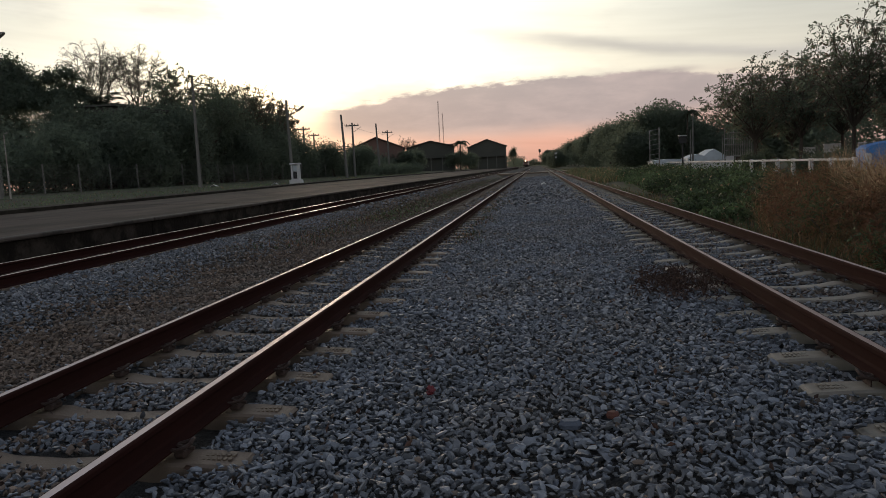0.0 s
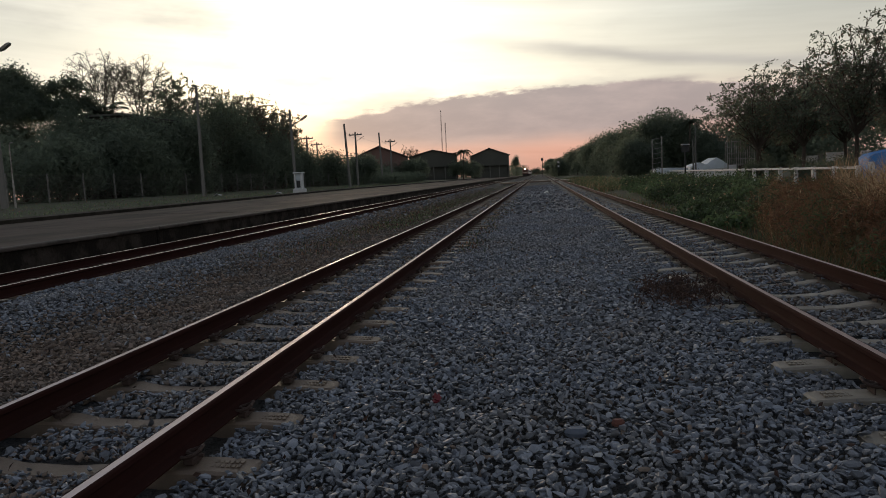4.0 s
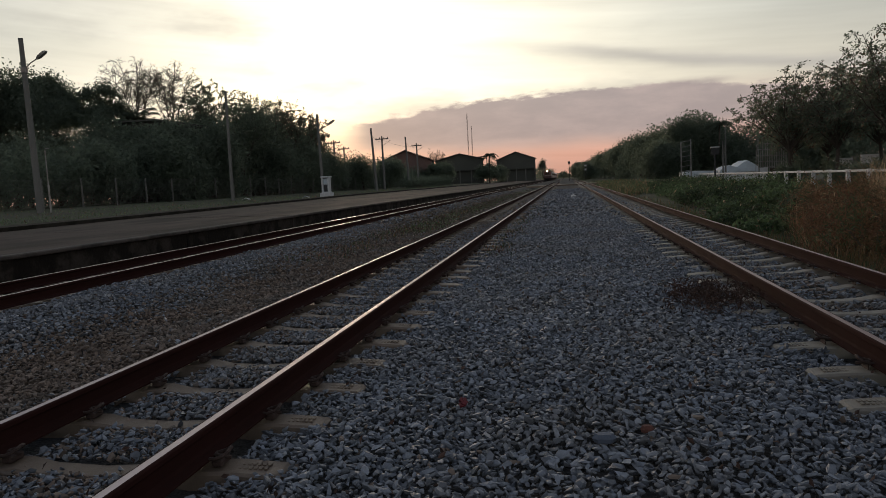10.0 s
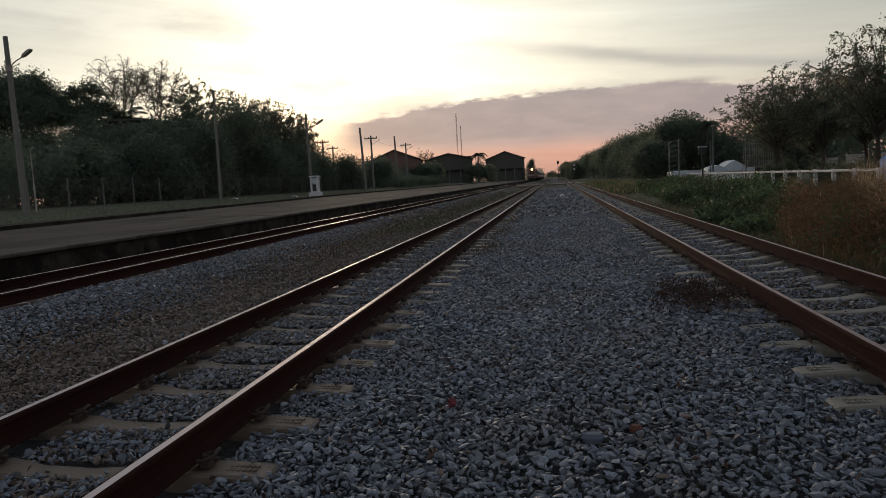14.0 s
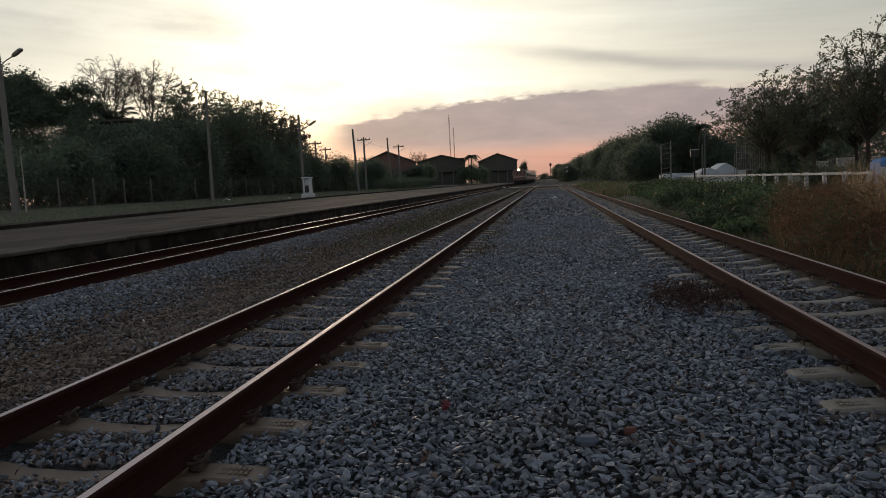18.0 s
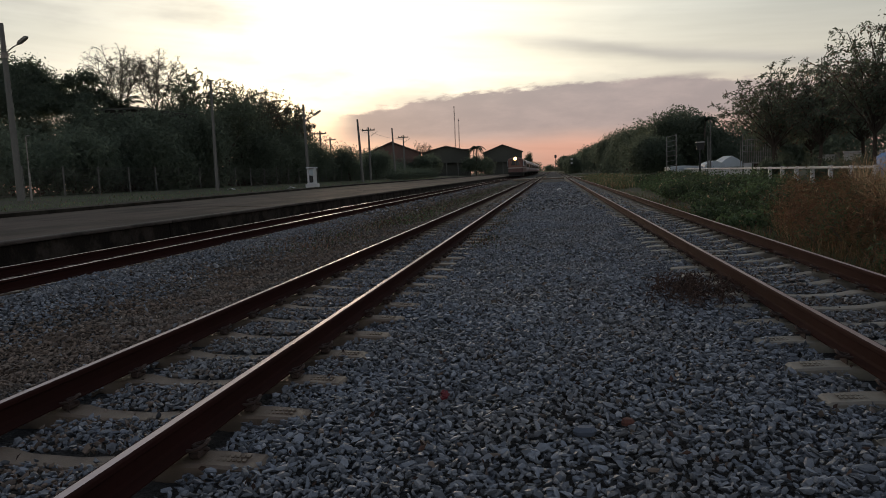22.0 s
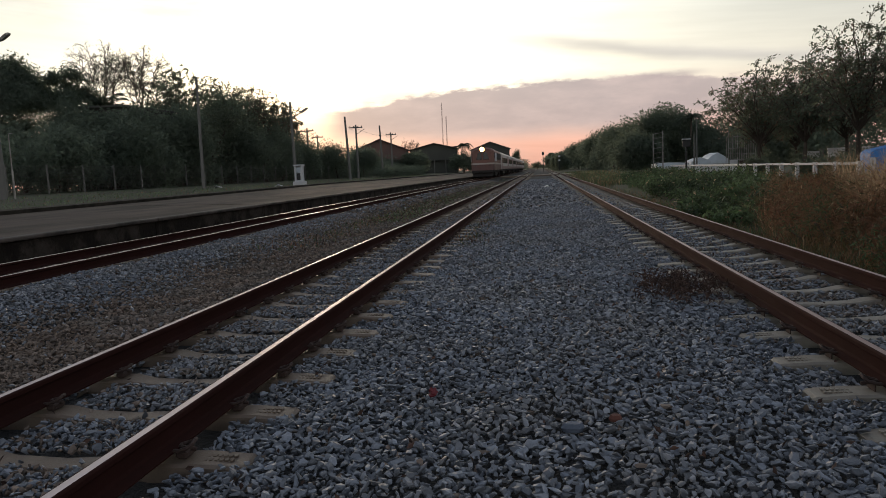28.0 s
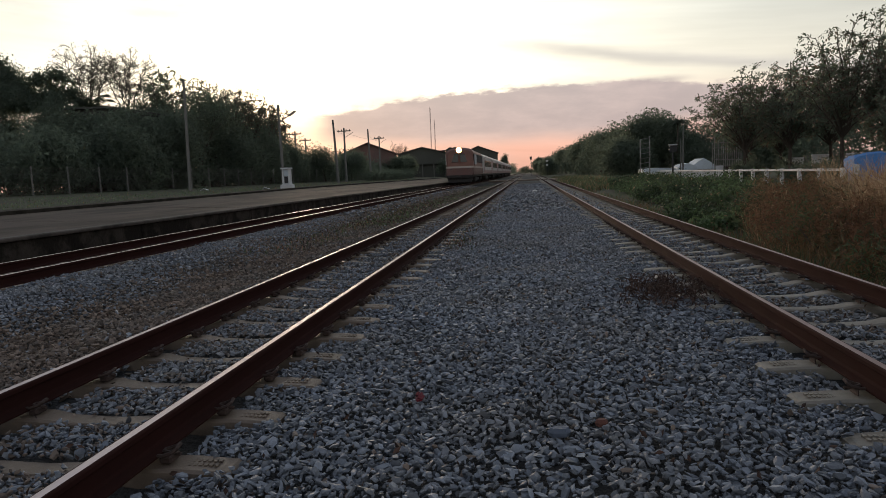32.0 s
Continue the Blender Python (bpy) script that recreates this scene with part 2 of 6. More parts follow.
M_STONE = material("grey_ballast_stone", (0.160, 0.176, 0.206), 0.55, vary=0.32, scale=45, fine=180, bump=0.4, bump_dist=0.004,
                   tint=(0.20, 0.175, 0.145), tint_scale=0.55, tint_amount=0.3, island=0.52)
M_STONE_BROWN = material("brown_ballast_stone", (0.168, 0.126, 0.1), 0.9, vary=0.25, scale=25, fine=180, bump=0.4, bump_dist=0.004,
                         tint=(0.14, 0.135, 0.125), tint_scale=0.8, island=0.58)
M_STONE_LOOSE = material("loose_ballast_stone", (0.160, 0.176, 0.206), 0.55, vary=0.32, scale=45, fine=180, bump=0.4, bump_dist=0.004,
                         tint=(0.16, 0.145, 0.13), tint_scale=12, tint_amount=0.3, obj_random=0.52)
# bed colour kept very dark to paint the shade in gaps between stones
M_BED_SHADED = material("ballast_bed", (0.032, 0.033, 0.035), 0.95, vary=0.5, scale=9, fine=30, bump=1.0, bump_dist=0.05,
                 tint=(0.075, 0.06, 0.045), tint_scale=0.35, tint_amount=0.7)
M_SOIL = material("dry_soil", (0.08, 0.077, 0.055), 0.95, spec=0.15, vary=0.4, scale=0.4, fine=9, bump=0.6, bump_dist=0.03,
                  tint=(0.075, 0.09, 0.048), tint_scale=0.15, tint_amount=0.8)
M_SLEEPER = material("weathered_concrete_sleeper", (0.162, 0.120, 0.09), 0.6, vary=0.42, scale=9, fine=110, bump=0.6, bump_dist=0.004,
                     tint=(0.125, 0.09, 0.064), tint_scale=3.0, tint_amount=0.7, obj_random=0.18)
M_SLEEPER_PALE = material("pale_concrete_sleeper", (0.25, 0.225, 0.187), 0.65, vary=0.25, scale=7, fine=90, bump=0.35, bump_dist=0.004,
                          tint=(0.16, 0.13, 0.10), tint_scale=3.0, tint_amount=0.7, obj_random=0.15)
M_RAIL_SIDE = material("rusty_rail_steel", (0.031, 0.0115, 0.010), 0.9, 0.0, vary=0.35, scale=6, fine=120, bump=0.25, bump_dist=0.002,
                       tint=(0.024, 0.010, 0.008), tint_scale=3, spec=0.06)
M_RAIL_RED = material("red_rusty_rail_steel", (0.036, 0.0125, 0.010), 0.85, 0.0, vary=0.3, scale=6, fine=120, bump=0.2, bump_dist=0.002,
                      tint=(0.024, 0.009, 0.0075), tint_scale=3, spec=0.06)
M_RAIL_TOP = material("polished_rail_head", (0.46, 0.40, 0.40), 0.32, 1.0, vary=0.1, scale=4, fine=60, bump=0.05, bump_dist=0.001,
                      stretch=(1, 0.1, 1))
M_RAIL_WORN = material("worn_rail_head", (0.41, 0.365, 0.395), 0.45, 1.0, vary=0.2, scale=4, fine=60, bump=0.08, bump_dist=0.001,
                       tint=(0.18, 0.115, 0.10), tint_scale=1.6, tint_amount=0.5, stretch=(1, 0.06, 1))
M_RAIL_DULL = material("dull_rail_head", (0.30, 0.215, 0.21), 0.48, 0.8, vary=0.2, scale=4, fine=60, bump=0.1, bump_dist=0.001,
                       tint=(0.13, 0.065, 0.05), tint_scale=2, stretch=(1, 0.15, 1))
M_CLIP = material("rusty_rail_clip", (0.05, 0.03, 0.024), 0.85, 0.0, vary=0.3, scale=30, fine=200)
M_PLATFORM = material("worn_platform_concrete", (0.088, 0.067, 0.057), 0.88, spec=0.15, vary=0.45, scale=1.6, fine=14, bump=0.5, bump_dist=0.015,
                      tint=(0.038, 0.03, 0.026), tint_scale=0.9, tint_amount=0.85, stretch=(1, 0.22, 1))
M_COPING = material("chipped_coping_concrete", (0.075, 0.06, 0.052), 0.88, vary=0.45, scale=2.5, fine=18, bump=0.6, bump_dist=0.015,
                    tint=(0.022, 0.018, 0.015), tint_scale=1.5, tint_amount=0.9)
M_PLAT_FACE = material("dark_patchy_platform_face", (0.016, 0.013, 0.011), 0.92, spec=0.1, vary=0.6, scale=1.8, fine=16, bump=0.8, bump_dist=0.02,
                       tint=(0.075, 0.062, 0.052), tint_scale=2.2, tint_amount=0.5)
# mottled near-black: the shade on the kerb's front is put into its colour
M_KERB_FACE = material("shaded_kerb_face", (0.018, 0.016, 0.013), 0.95, spec=0.1, vary=0.5, scale=1.5, fine=16, tint=(0.05, 0.045, 0.036), tint_scale=1.2, tint_amount=0.6)
M_KERB = material("mossy_kerb_concrete", (0.085, 0.075, 0.062), 0.92, spec=0.2, vary=0.4, scale=1.2, fine=15, tint=(0.13, 0.12, 0.1), tint_scale=0.6)
M_POST = material("weathered_concrete_post", (0.15, 0.147, 0.135), 0.88, vary=0.2, scale=2, fine=40, tint=(0.16, 0.155, 0.14), tint_scale=0.8)
M_DARKMETAL = material("dark_painted_metal", (0.04, 0.042, 0.045), 0.5, 0.5, vary=0.2, scale=4, fine=50, bump=0.1)
M_GALV = material("dull_galvanised_steel", (0.33, 0.32, 0.30), 0.55, 0.6, vary=0.25, scale=3, fine=40, bump=0.1, tint=(0.12, 0.08, 0.055), tint_scale=1.2)
M_WIRE = material("rusty_fence_wire", (0.10, 0.095, 0.085), 0.7, 0.3, vary=0.2)
M_WHITE = material("weathered_white_paint", (0.56, 0.57, 0.58), 0.65, vary=0.1, scale=2, fine=30, bump=0.1, tint=(0.42, 0.41, 0.39), tint_scale=0.9, tint_amount=0.5)
M_ROOF = material("rusty_roof_sheet", (0.17, 0.10, 0.085), 0.75, 0.2, vary=0.3, scale=0.4, fine=6, bump=0.3, tint=(0.09, 0.075, 0.07), tint_scale=0.2)
M_SHEDWALL = material("dark_shed_wall", (0.075, 0.078, 0.066), 0.9, vary=0.3, scale=0.4, fine=5, tint=(0.05, 0.05, 0.045), tint_scale=0.2)
M_TRUNK = material("rough_bark", (0.075, 0.06, 0.048), 0.95, vary=0.35, scale=2, fine=25, bump=0.6, bump_dist=0.02, stretch=(1, 1, 0.25))
M_LEAF_DARK = material("dark_green_leaves", (0.15, 0.182, 0.135), 0.6, vary=0.18, scale=0.35, fine=6, bump=0, island=0.08, translucent=0.75,
                       tint=(0.12, 0.15, 0.10), tint_scale=0.3)
M_LEAF = material("dusty_green_leaves", (0.155, 0.19, 0.138), 0.6, vary=0.3, scale=0.5, fine=6, bump=0, island=0.3, translucent=0.72,
                  tint=(0.125, 0.13, 0.075), tint_scale=0.4)
M_LEAF_RED = material("reddish_young_leaves", (0.18, 0.12, 0.08), 0.6, vary=0.3, scale=0.5, fine=6, bump=0, island=0.5, translucent=0.4)
M_TWIG = material("bare_twigs", (0.14, 0.115, 0.09), 0.9, vary=0.25, scale=3, fine=20, bump=0)
M_BUSH = material("roadside_bush_leaves", (0.075, 0.115, 0.05), 0.6, vary=0.35, scale=0.9, fine=8, bump=0, island=0.55, translucent=0.35, obj_random=0.4,
                  tint=(0.10, 0.11, 0.05), tint_scale=0.9)
M_DRY = material("dry_reddish_grass", (0.25, 0.132, 0.078), 0.8, vary=0.3, scale=0.7, fine=8, bump=0, island=0.5, translucent=0.5,
                 tint=(0.17, 0.13, 0.055), tint_scale=0.7, tint_amount=0.75)
M_STRAW = material("pale_straw_grass", (0.46, 0.33, 0.20), 0.8, vary=0.25, scale=0.7, fine=8, bump=0, island=0.4, translucent=0.4)
M_LOCO_RED = material("faded_maroon_train_paint", (0.12, 0.062, 0.055), 0.5, vary=0.2, scale=1.2, fine=20, bump=0.08, tint=(0.13, 0.045, 0.03), tint_scale=0.7)
M_LOCO_ORANGE = material("faded_orange_train_paint", (0.20, 0.092, 0.07), 0.55, vary=0.18, scale=1.2, fine=20, bump=0.08, tint=(0.14, 0.072, 0.058), tint_scale=0.7)
M_CREAM = material("cream_stripe_paint", (0.42, 0.37, 0.33), 0.5, vary=0.1, scale=2, fine=30, bump=0.05)
M_COACH = material("ribbed_steel_coach_side", (0.58, 0.54, 0.52), 0.5, 0.15, vary=0.15, scale=1.0, fine=20, bump=0.1, tint=(0.28, 0.25, 0.23), tint_scale=0.6)
M_COACH_ROOF = material("grey_coach_roof", (0.42, 0.42, 0.42), 0.45, 0.3, vary=0.15, scale=1.0, fine=16, bump=0.1)
M_GLASS = material("dark_window_glass", (0.03, 0.027, 0.025), 0.2, 0.0, vary=0.1, bump=0, spec=0.5)
M_UNDER = material("oily_underframe", (0.028, 0.024, 0.022), 0.8, 0.2, vary=0.3, scale=3, fine=30)
M_BLUE = material("blue_tarpaulin", (0.045, 0.19, 0.48), 0.6, vary=0.2, scale=1.5, fine=20, bump=0.15)
M_TARP = material("pale_blue_tarpaulin", (0.46, 0.52, 0.57), 0.6, vary=0.15, scale=1.0, fine=12, bump=0.2, tint=(0.34, 0.38, 0.41), tint_scale=0.6)
M_RED = material("red_plastic_scrap", (0.13, 0.012, 0.018), 0.5, vary=0.2)
M_BRICK = material("broken_red_brick", (0.12, 0.05, 0.038), 0.9, vary=0.25, scale=20, fine=120)
M_SLATE = material("blue_grey_slab", (0.09, 0.11, 0.15), 0.7, vary=0.2, scale=20, fine=120)
M_DEADLEAF = material("dead_leaf_litter", (0.062, 0.034, 0.025), 0.9, vary=0.3, scale=5, fine=40, bump=0.1, island=0.5)
# emissive bowl stands in for the orange bloom around the headlight
M_LAMP_HALO = glow_material("halo_reflector_bowl", (1.0, 0.50, 0.18), 5.0)
M_COACH_BAND = material("faded_coach_band", (0.30, 0.19, 0.17), 0.5, vary=0.2, scale=1.0, fine=20, bump=0.08)
M_LAMP_ON = glow_material("lit_headlight", (1.0, 0.66, 0.33), 60.0)

# ---- mesh helpers ----


class Shape:
    """Vertices and faces collected for one mesh."""

    def __init__(self):
        self.v, self.f = [], []

    def add(self, verts, faces):
        k = len(self.v)
        self.v.extend(tuple(p) for p in verts)
        self.f.extend(tuple(i + k for i in q) for q in faces)
        return self

    def box(self, lo, hi, bevel=0.0):
        b = min(bevel, *((h - l) * 0.45 for l, h in zip(lo, hi))) if bevel else 0
        if not b:
            (x0, y0, z0), (x1, y1, z1) = lo, hi
            v = [(x, y, z) for z in (z0, z1) for y in (y0, y1) for x in (x0, x1)]
            return self.add(v, [(0, 2, 3, 1), (4, 5, 7, 6), (0, 1, 5, 4), (2, 6, 7, 3), (0, 4, 6, 2), (1, 3, 7, 5)])
        bm = bmesh.new()
        bmesh.ops.create_cube(bm, size=1)
        c = [(l + h) / 2 for l, h in zip(lo, hi)]
        for p in bm.verts:
            p.co = Vector([cc + q * (h - l) for cc, q, l, h in zip(c, p.co, lo, hi)])
        bmesh.ops.bevel(bm, geom=list(bm.edges), offset=b, segments=1, affect="EDGES")
        bm.verts.index_update()
        self.add([p.co for p in bm.verts], [[p.index for p in q.verts] for q in bm.faces])
        bm.free()
        return self

    def tube(self, points, radii, sides=8, cap=True):
        """A tapered round bar through the points."""
        pts = [Vector(p) for p in points]
        if isinstance(radii, (int, float)):
            radii = [radii] * len(pts)
        v, f = [], []
        for i, p in enumerate(pts):
            d = (pts[min(i + 1, len(pts) - 1)] - pts[max(i - 1, 0)]).normalized()
            a = d.orthogonal().normalized() if abs(d.z) > 0.99 else d.cross(Vector((0, 0, 1))).normalized()
            b = d.cross(a)
            for k in range(sides):
                w = 2 * math.pi * k / sides
                v.append(p + (a * math.cos(w) + b * math.sin(w)) * radii[i])
        for i in range(len(pts) - 1):
            for k in range(sides):
                k2 = (k + 1) % sides
                f.append((i * sides + k, i * sides + k2, (i + 1) * sides + k2, (i + 1) * sides + k))
        if cap:
            f.append(tuple(range(sides))[::-1])
            f.append(tuple((len(pts) - 1) * sides + k for k in range(sides)))
        return self.add(v, f)

    def loft(self, sections, close=True, caps=True):
        """Faces between equal rings of points."""
        n = len(sections[0])
        v = [p for s in sections for p in s]
        f = []
        for i in range(len(sections) - 1):
            for k in range(n if close else n - 1):
                k2 = (k + 1) % n
                f.append((i * n + k, i * n + k2, (i + 1) * n + k2, (i + 1) * n + k))
        if caps:
            f.append(tuple(range(n))[::-1])
            f.append(tuple((len(sections) - 1) * n + k for k in range(n)))
        return self.add(v, f)

    def mesh(self, name, mat, smooth_faces=False):
        me = bpy.data.meshes.new(name)
        me.from_pydata([tuple(p) for p in self.v], [], self.f)
        for m in (mat if isinstance(mat, (list, tuple)) else [mat]):
            me.materials.append(m)
        if smooth_faces:
            me.polygons.foreach_set("use_smooth", [True] * len(me.polygons))
        bm = bmesh.new()
        bm.from_mesh(me)
        bmesh.ops.recalc_face_normals(bm, faces=bm.faces)
        bm.to_mesh(me)
        bm.free()
        me.update()
        return me


def part(name, shape, mat, parent=None, label="", smooth_faces=False):
    me = shape if isinstance(shape, bpy.types.Mesh) else shape.mesh(name, mat, smooth_faces)
    ob = new(name, me)
    ob.parent = parent
    if label:
        ob["label"] = label
    return ob


def array_mesh(name, verts, loops, sizes, mats, mat_index=None):
    """A mesh from numpy arrays: vertices, flat loop indices and the corners of each face."""
    me = bpy.data.meshes.new(name)
    me.vertices.add(len(verts))
    me.vertices.foreach_set("co", np.asarray(verts, np.float32).ravel())
    me.loops.add(len(loops))
    me.loops.foreach_set("vertex_index", np.asarray(loops, np.int32))
    me.polygons.add(len(sizes))
    sizes = np.asarray(sizes, np.int32)
    me.polygons.foreach_set("loop_start", np.concatenate([[0], np.cumsum(sizes)[:-1]]).astype(np.int32))
    for m in mats:
        me.materials.append(m)
    if mat_index is not None:
        me.polygons.foreach_set("material_index", np.asarray(mat_index, np.int32))
    me.polygons.foreach_set("use_smooth", np.zeros(len(sizes), bool))
    me.update(calc_edges=True)
    return me


def thing(name, at=(0, 0, 0), label="", category="", group="", kind="", turn=0):
    ob = new(name)
    ob.matrix_basis = pose(*at, 0, 0, turn)
    return tagged(ob, label, category, group, kind)


rng = np.random.default_rng(7)

# ---- large structure ----
PROFILE = [(-2500, 1.0), (-60, 1.0), (-29, 0.93), (-24, 0.80), (-18.2, 0.60), (-16.5, 0.30), (-8.4, -0.15), (3.2, -0.32),
           (4.2, -0.22), (6.5, -0.08), (12, 0.0), (60, 0.1), (2500, 0.3)]
GROUND_Y = [-400, -60, -5, 5, 15, 30, 60, 120, 250, 600, 1500, 3000]


def ground_z(x):
    return float(np.interp(x, [p[0] for p in PROFILE], [p[1] for p in PROFILE]))


def build_ground():
    s = Shape()
    xs = [p[0] for p in PROFILE]
    xs = sorted(set(xs + [-40, -34, -21, 8, 10, 16, 22, 30, 40]))
    s.loft([[(x, y, ground_z(x)) for x in xs] for y in GROUND_Y], close=False, caps=False)
    ob = part("ground", s, M_SOIL)
    tagged(ob, "dry bare soil with sparse grass beside the railway", "ground", kind="structure")


BED = [(-8.25, -0.14), (-7.9, 0.03), (-6.2, 0.06), (-6.0, 0.09), (-5.75, 0.085), (-5.5, 0.05), (-5.2, -0.01), (-4.75, -0.12), (-4.2, -0.13), (-3.4, -0.06),
       (-3.1, -0.02), (-2.75, -0.02), (-2.5, 0.006), (-1.95, 0.006), (-1.7, -0.02), (-1.4, -0.012), (-1.15, 0.0), (-0.8, 0.01), (-0.4, 0.015), (0.4, 0.02), (1.0, 0.022), (1.35, -0.004), (3.05, -0.035),
       (3.35, -0.16), (3.8, -0.33)]


def bed_z(x):
    return np.interp(x, [p[0] for p in BED], [p[1] for p in BED])


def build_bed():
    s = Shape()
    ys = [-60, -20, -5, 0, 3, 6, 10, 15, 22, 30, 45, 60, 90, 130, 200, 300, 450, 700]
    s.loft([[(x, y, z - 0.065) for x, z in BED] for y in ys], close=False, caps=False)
    ob = part("ballast_bed", s, M_BED_SHADED)
    tagged(ob, "crushed-stone ballast bed under three railway tracks, coloured dark as shade between the stones", "ballast", kind="structure")
    return ob


T1_X, T2_X, T3_X = -2.214, 2.257, -6.72
T2_TURN, T3_RISE = -0.12, 0.06      # the right-hand track bears away slightly; the platform track lies higher
GAUGE = 1.065
RAIL_TOP = 0.17
STEP = 0.6
T1_Y0, T2_Y0, T3_Y0 = 2.77, 3.71, 2.4
SLEEPER_HALF = 0.92
FAR = 620.0


def rail_mesh(name, top_material, side_material):
    """A flat-bottomed rail along y: foot, web and rounded head."""
    z0, z1 = 0.03, RAIL_TOP
    half = [(0.063, z0), (0.063, z0 + 0.009), (0.020, z0 + 0.022), (0.008, z0 + 0.035), (0.008, z1 - 0.042), (0.028, z1 - 0.034),
            (0.033, z1 - 0.028), (0.033, z1 - 0.010), (0.028, z1 - 0.004), (0.019, z1 - 0.0013), (0.009, z1)]
    ring = half + [(-x, z) for x, z in half[::-1]]
    ys = [-60, -20, 0, 5, 12, 25, 50, 100, 200, 400, FAR]
    s = Shape().loft([[(x, y, z) for x, z in ring] for y in ys])
    me = s.mesh(name, [side_material, top_material])
    for p in me.polygons:
        if abs(p.normal.z) > 0.75 and p.center.z > z1 - 0.001:
            p.material_index = 1
    return me


def sleeper_mesh(mat):
    """A one-piece concrete sleeper with raised rail seats and a dished middle."""
    stations = [(-0.92, -0.024, 0.078), (-0.90, -0.012, 0.086), (-0.70, 0.0, 0.09), (-0.40, 0.0, 0.088), (-0.26, -0.024, 0.076), (0, -0.036, 0.072),
                (0.26, -0.024, 0.076), (0.40, 0.0, 0.088), (0.70, 0.0, 0.09), (0.90, -0.012, 0.086), (0.92, -0.024, 0.078)]
    s = Shape()
    s.loft([[(x, -w - 0.02, -0.19), (x, -w, z - 0.012), (x, -w + 0.014, z), (x, w - 0.014, z), (x, w, z - 0.012), (x, w + 0.02, -0.19)]
            for x, z, w in stations])
    return s.mesh("sleeper", mat)


def clip_mesh(side):
    """A sprung steel rail clip with its shoulder."""
    s = Shape()
    s.box((side * 0.066 - 0.012, -0.045, 0.0), (side * 0.066 + 0.03 * side + 0.012, 0.045, 0.035), 0.008)
    pts = [(side * x, y, z) for x, y, z in ((0.05, -0.045, 0.046), (0.075, -0.052, 0.05), (0.112, -0.046, 0.066), (0.13, -0.028, 0.088), (0.128, 0.0, 0.098),
                                            (0.118, 0.03, 0.09), (0.098, 0.046, 0.066), (0.07, 0.045, 0.05), (0.048, 0.03, 0.046), (0.05, 0.008, 0.046), (0.085, 0.0, 0.04), (0.13, 0.004, 0.03))]
    s.tube([(x, y, 0.03 + (z - 0.03) * 0.62) for x, y, z in pts], 0.009, 6)
    return s.mesh("rail_clip", M_CLIP)


def build_track(x, y0, far, top_material, label, name="railway_track", clips_to=16.0, side=M_RAIL_SIDE, concrete=M_SLEEPER, turn=0.0, rise=0.0):
    tr = thing(name, (x, 0, rise), label, "railway track", "parallel railway tracks", turn=turn)
    rail_me = rail_mesh("rail", top_material, side)
    for hand in (-1, 1):
        r = part("rail", rail_me, None, tr)
        r.location = (hand * GAUGE / 2, 0, 0)
    sl, cl = sleeper_mesh(concrete), {-1: clip_mesh(-1), 1: clip_mesh(1)}
    bars = Shape()
    for row in (-0.022, 0.022):
        for k in range(6):
            bars.box((-0.07 + k * 0.024, row - 0.012, -0.006), (-0.055 + k * 0.024, row + 0.012, 0.0007), 0)
    marks = bars.mesh("cast_marking", concrete)
    y = y0 - STEP * 30
    r = random.Random(int(x * 100))
    while y < far:
        b = part("sleeper", sl, None, tr)
        b.matrix_basis = pose(r.uniform(-0.02, 0.02), y + r.uniform(-0.015, 0.015), r.uniform(-0.008, 0.0), 0, 0, r.uniform(-0.6, 0.6))
        if 1.5 < y < 7.5 and clips_to:
            part("cast_marking", marks, None, b, "worn raised lettering, not legible").location = (0.78 if x < 0 else -0.78, 0, 0)
        if 1.5 < y < clips_to:
            for at in (-1, 1):
                for hand in (-1, 1):
                    c = part("rail_clip", cl[hand], None, b)
                    c.matrix_basis = pose(at * GAUGE / 2, 0, 0.006, 0, 0, 0)
        y += STEP
    return tr


# ballast stones: uneven chips, three sizes of detail by the distance from the walker


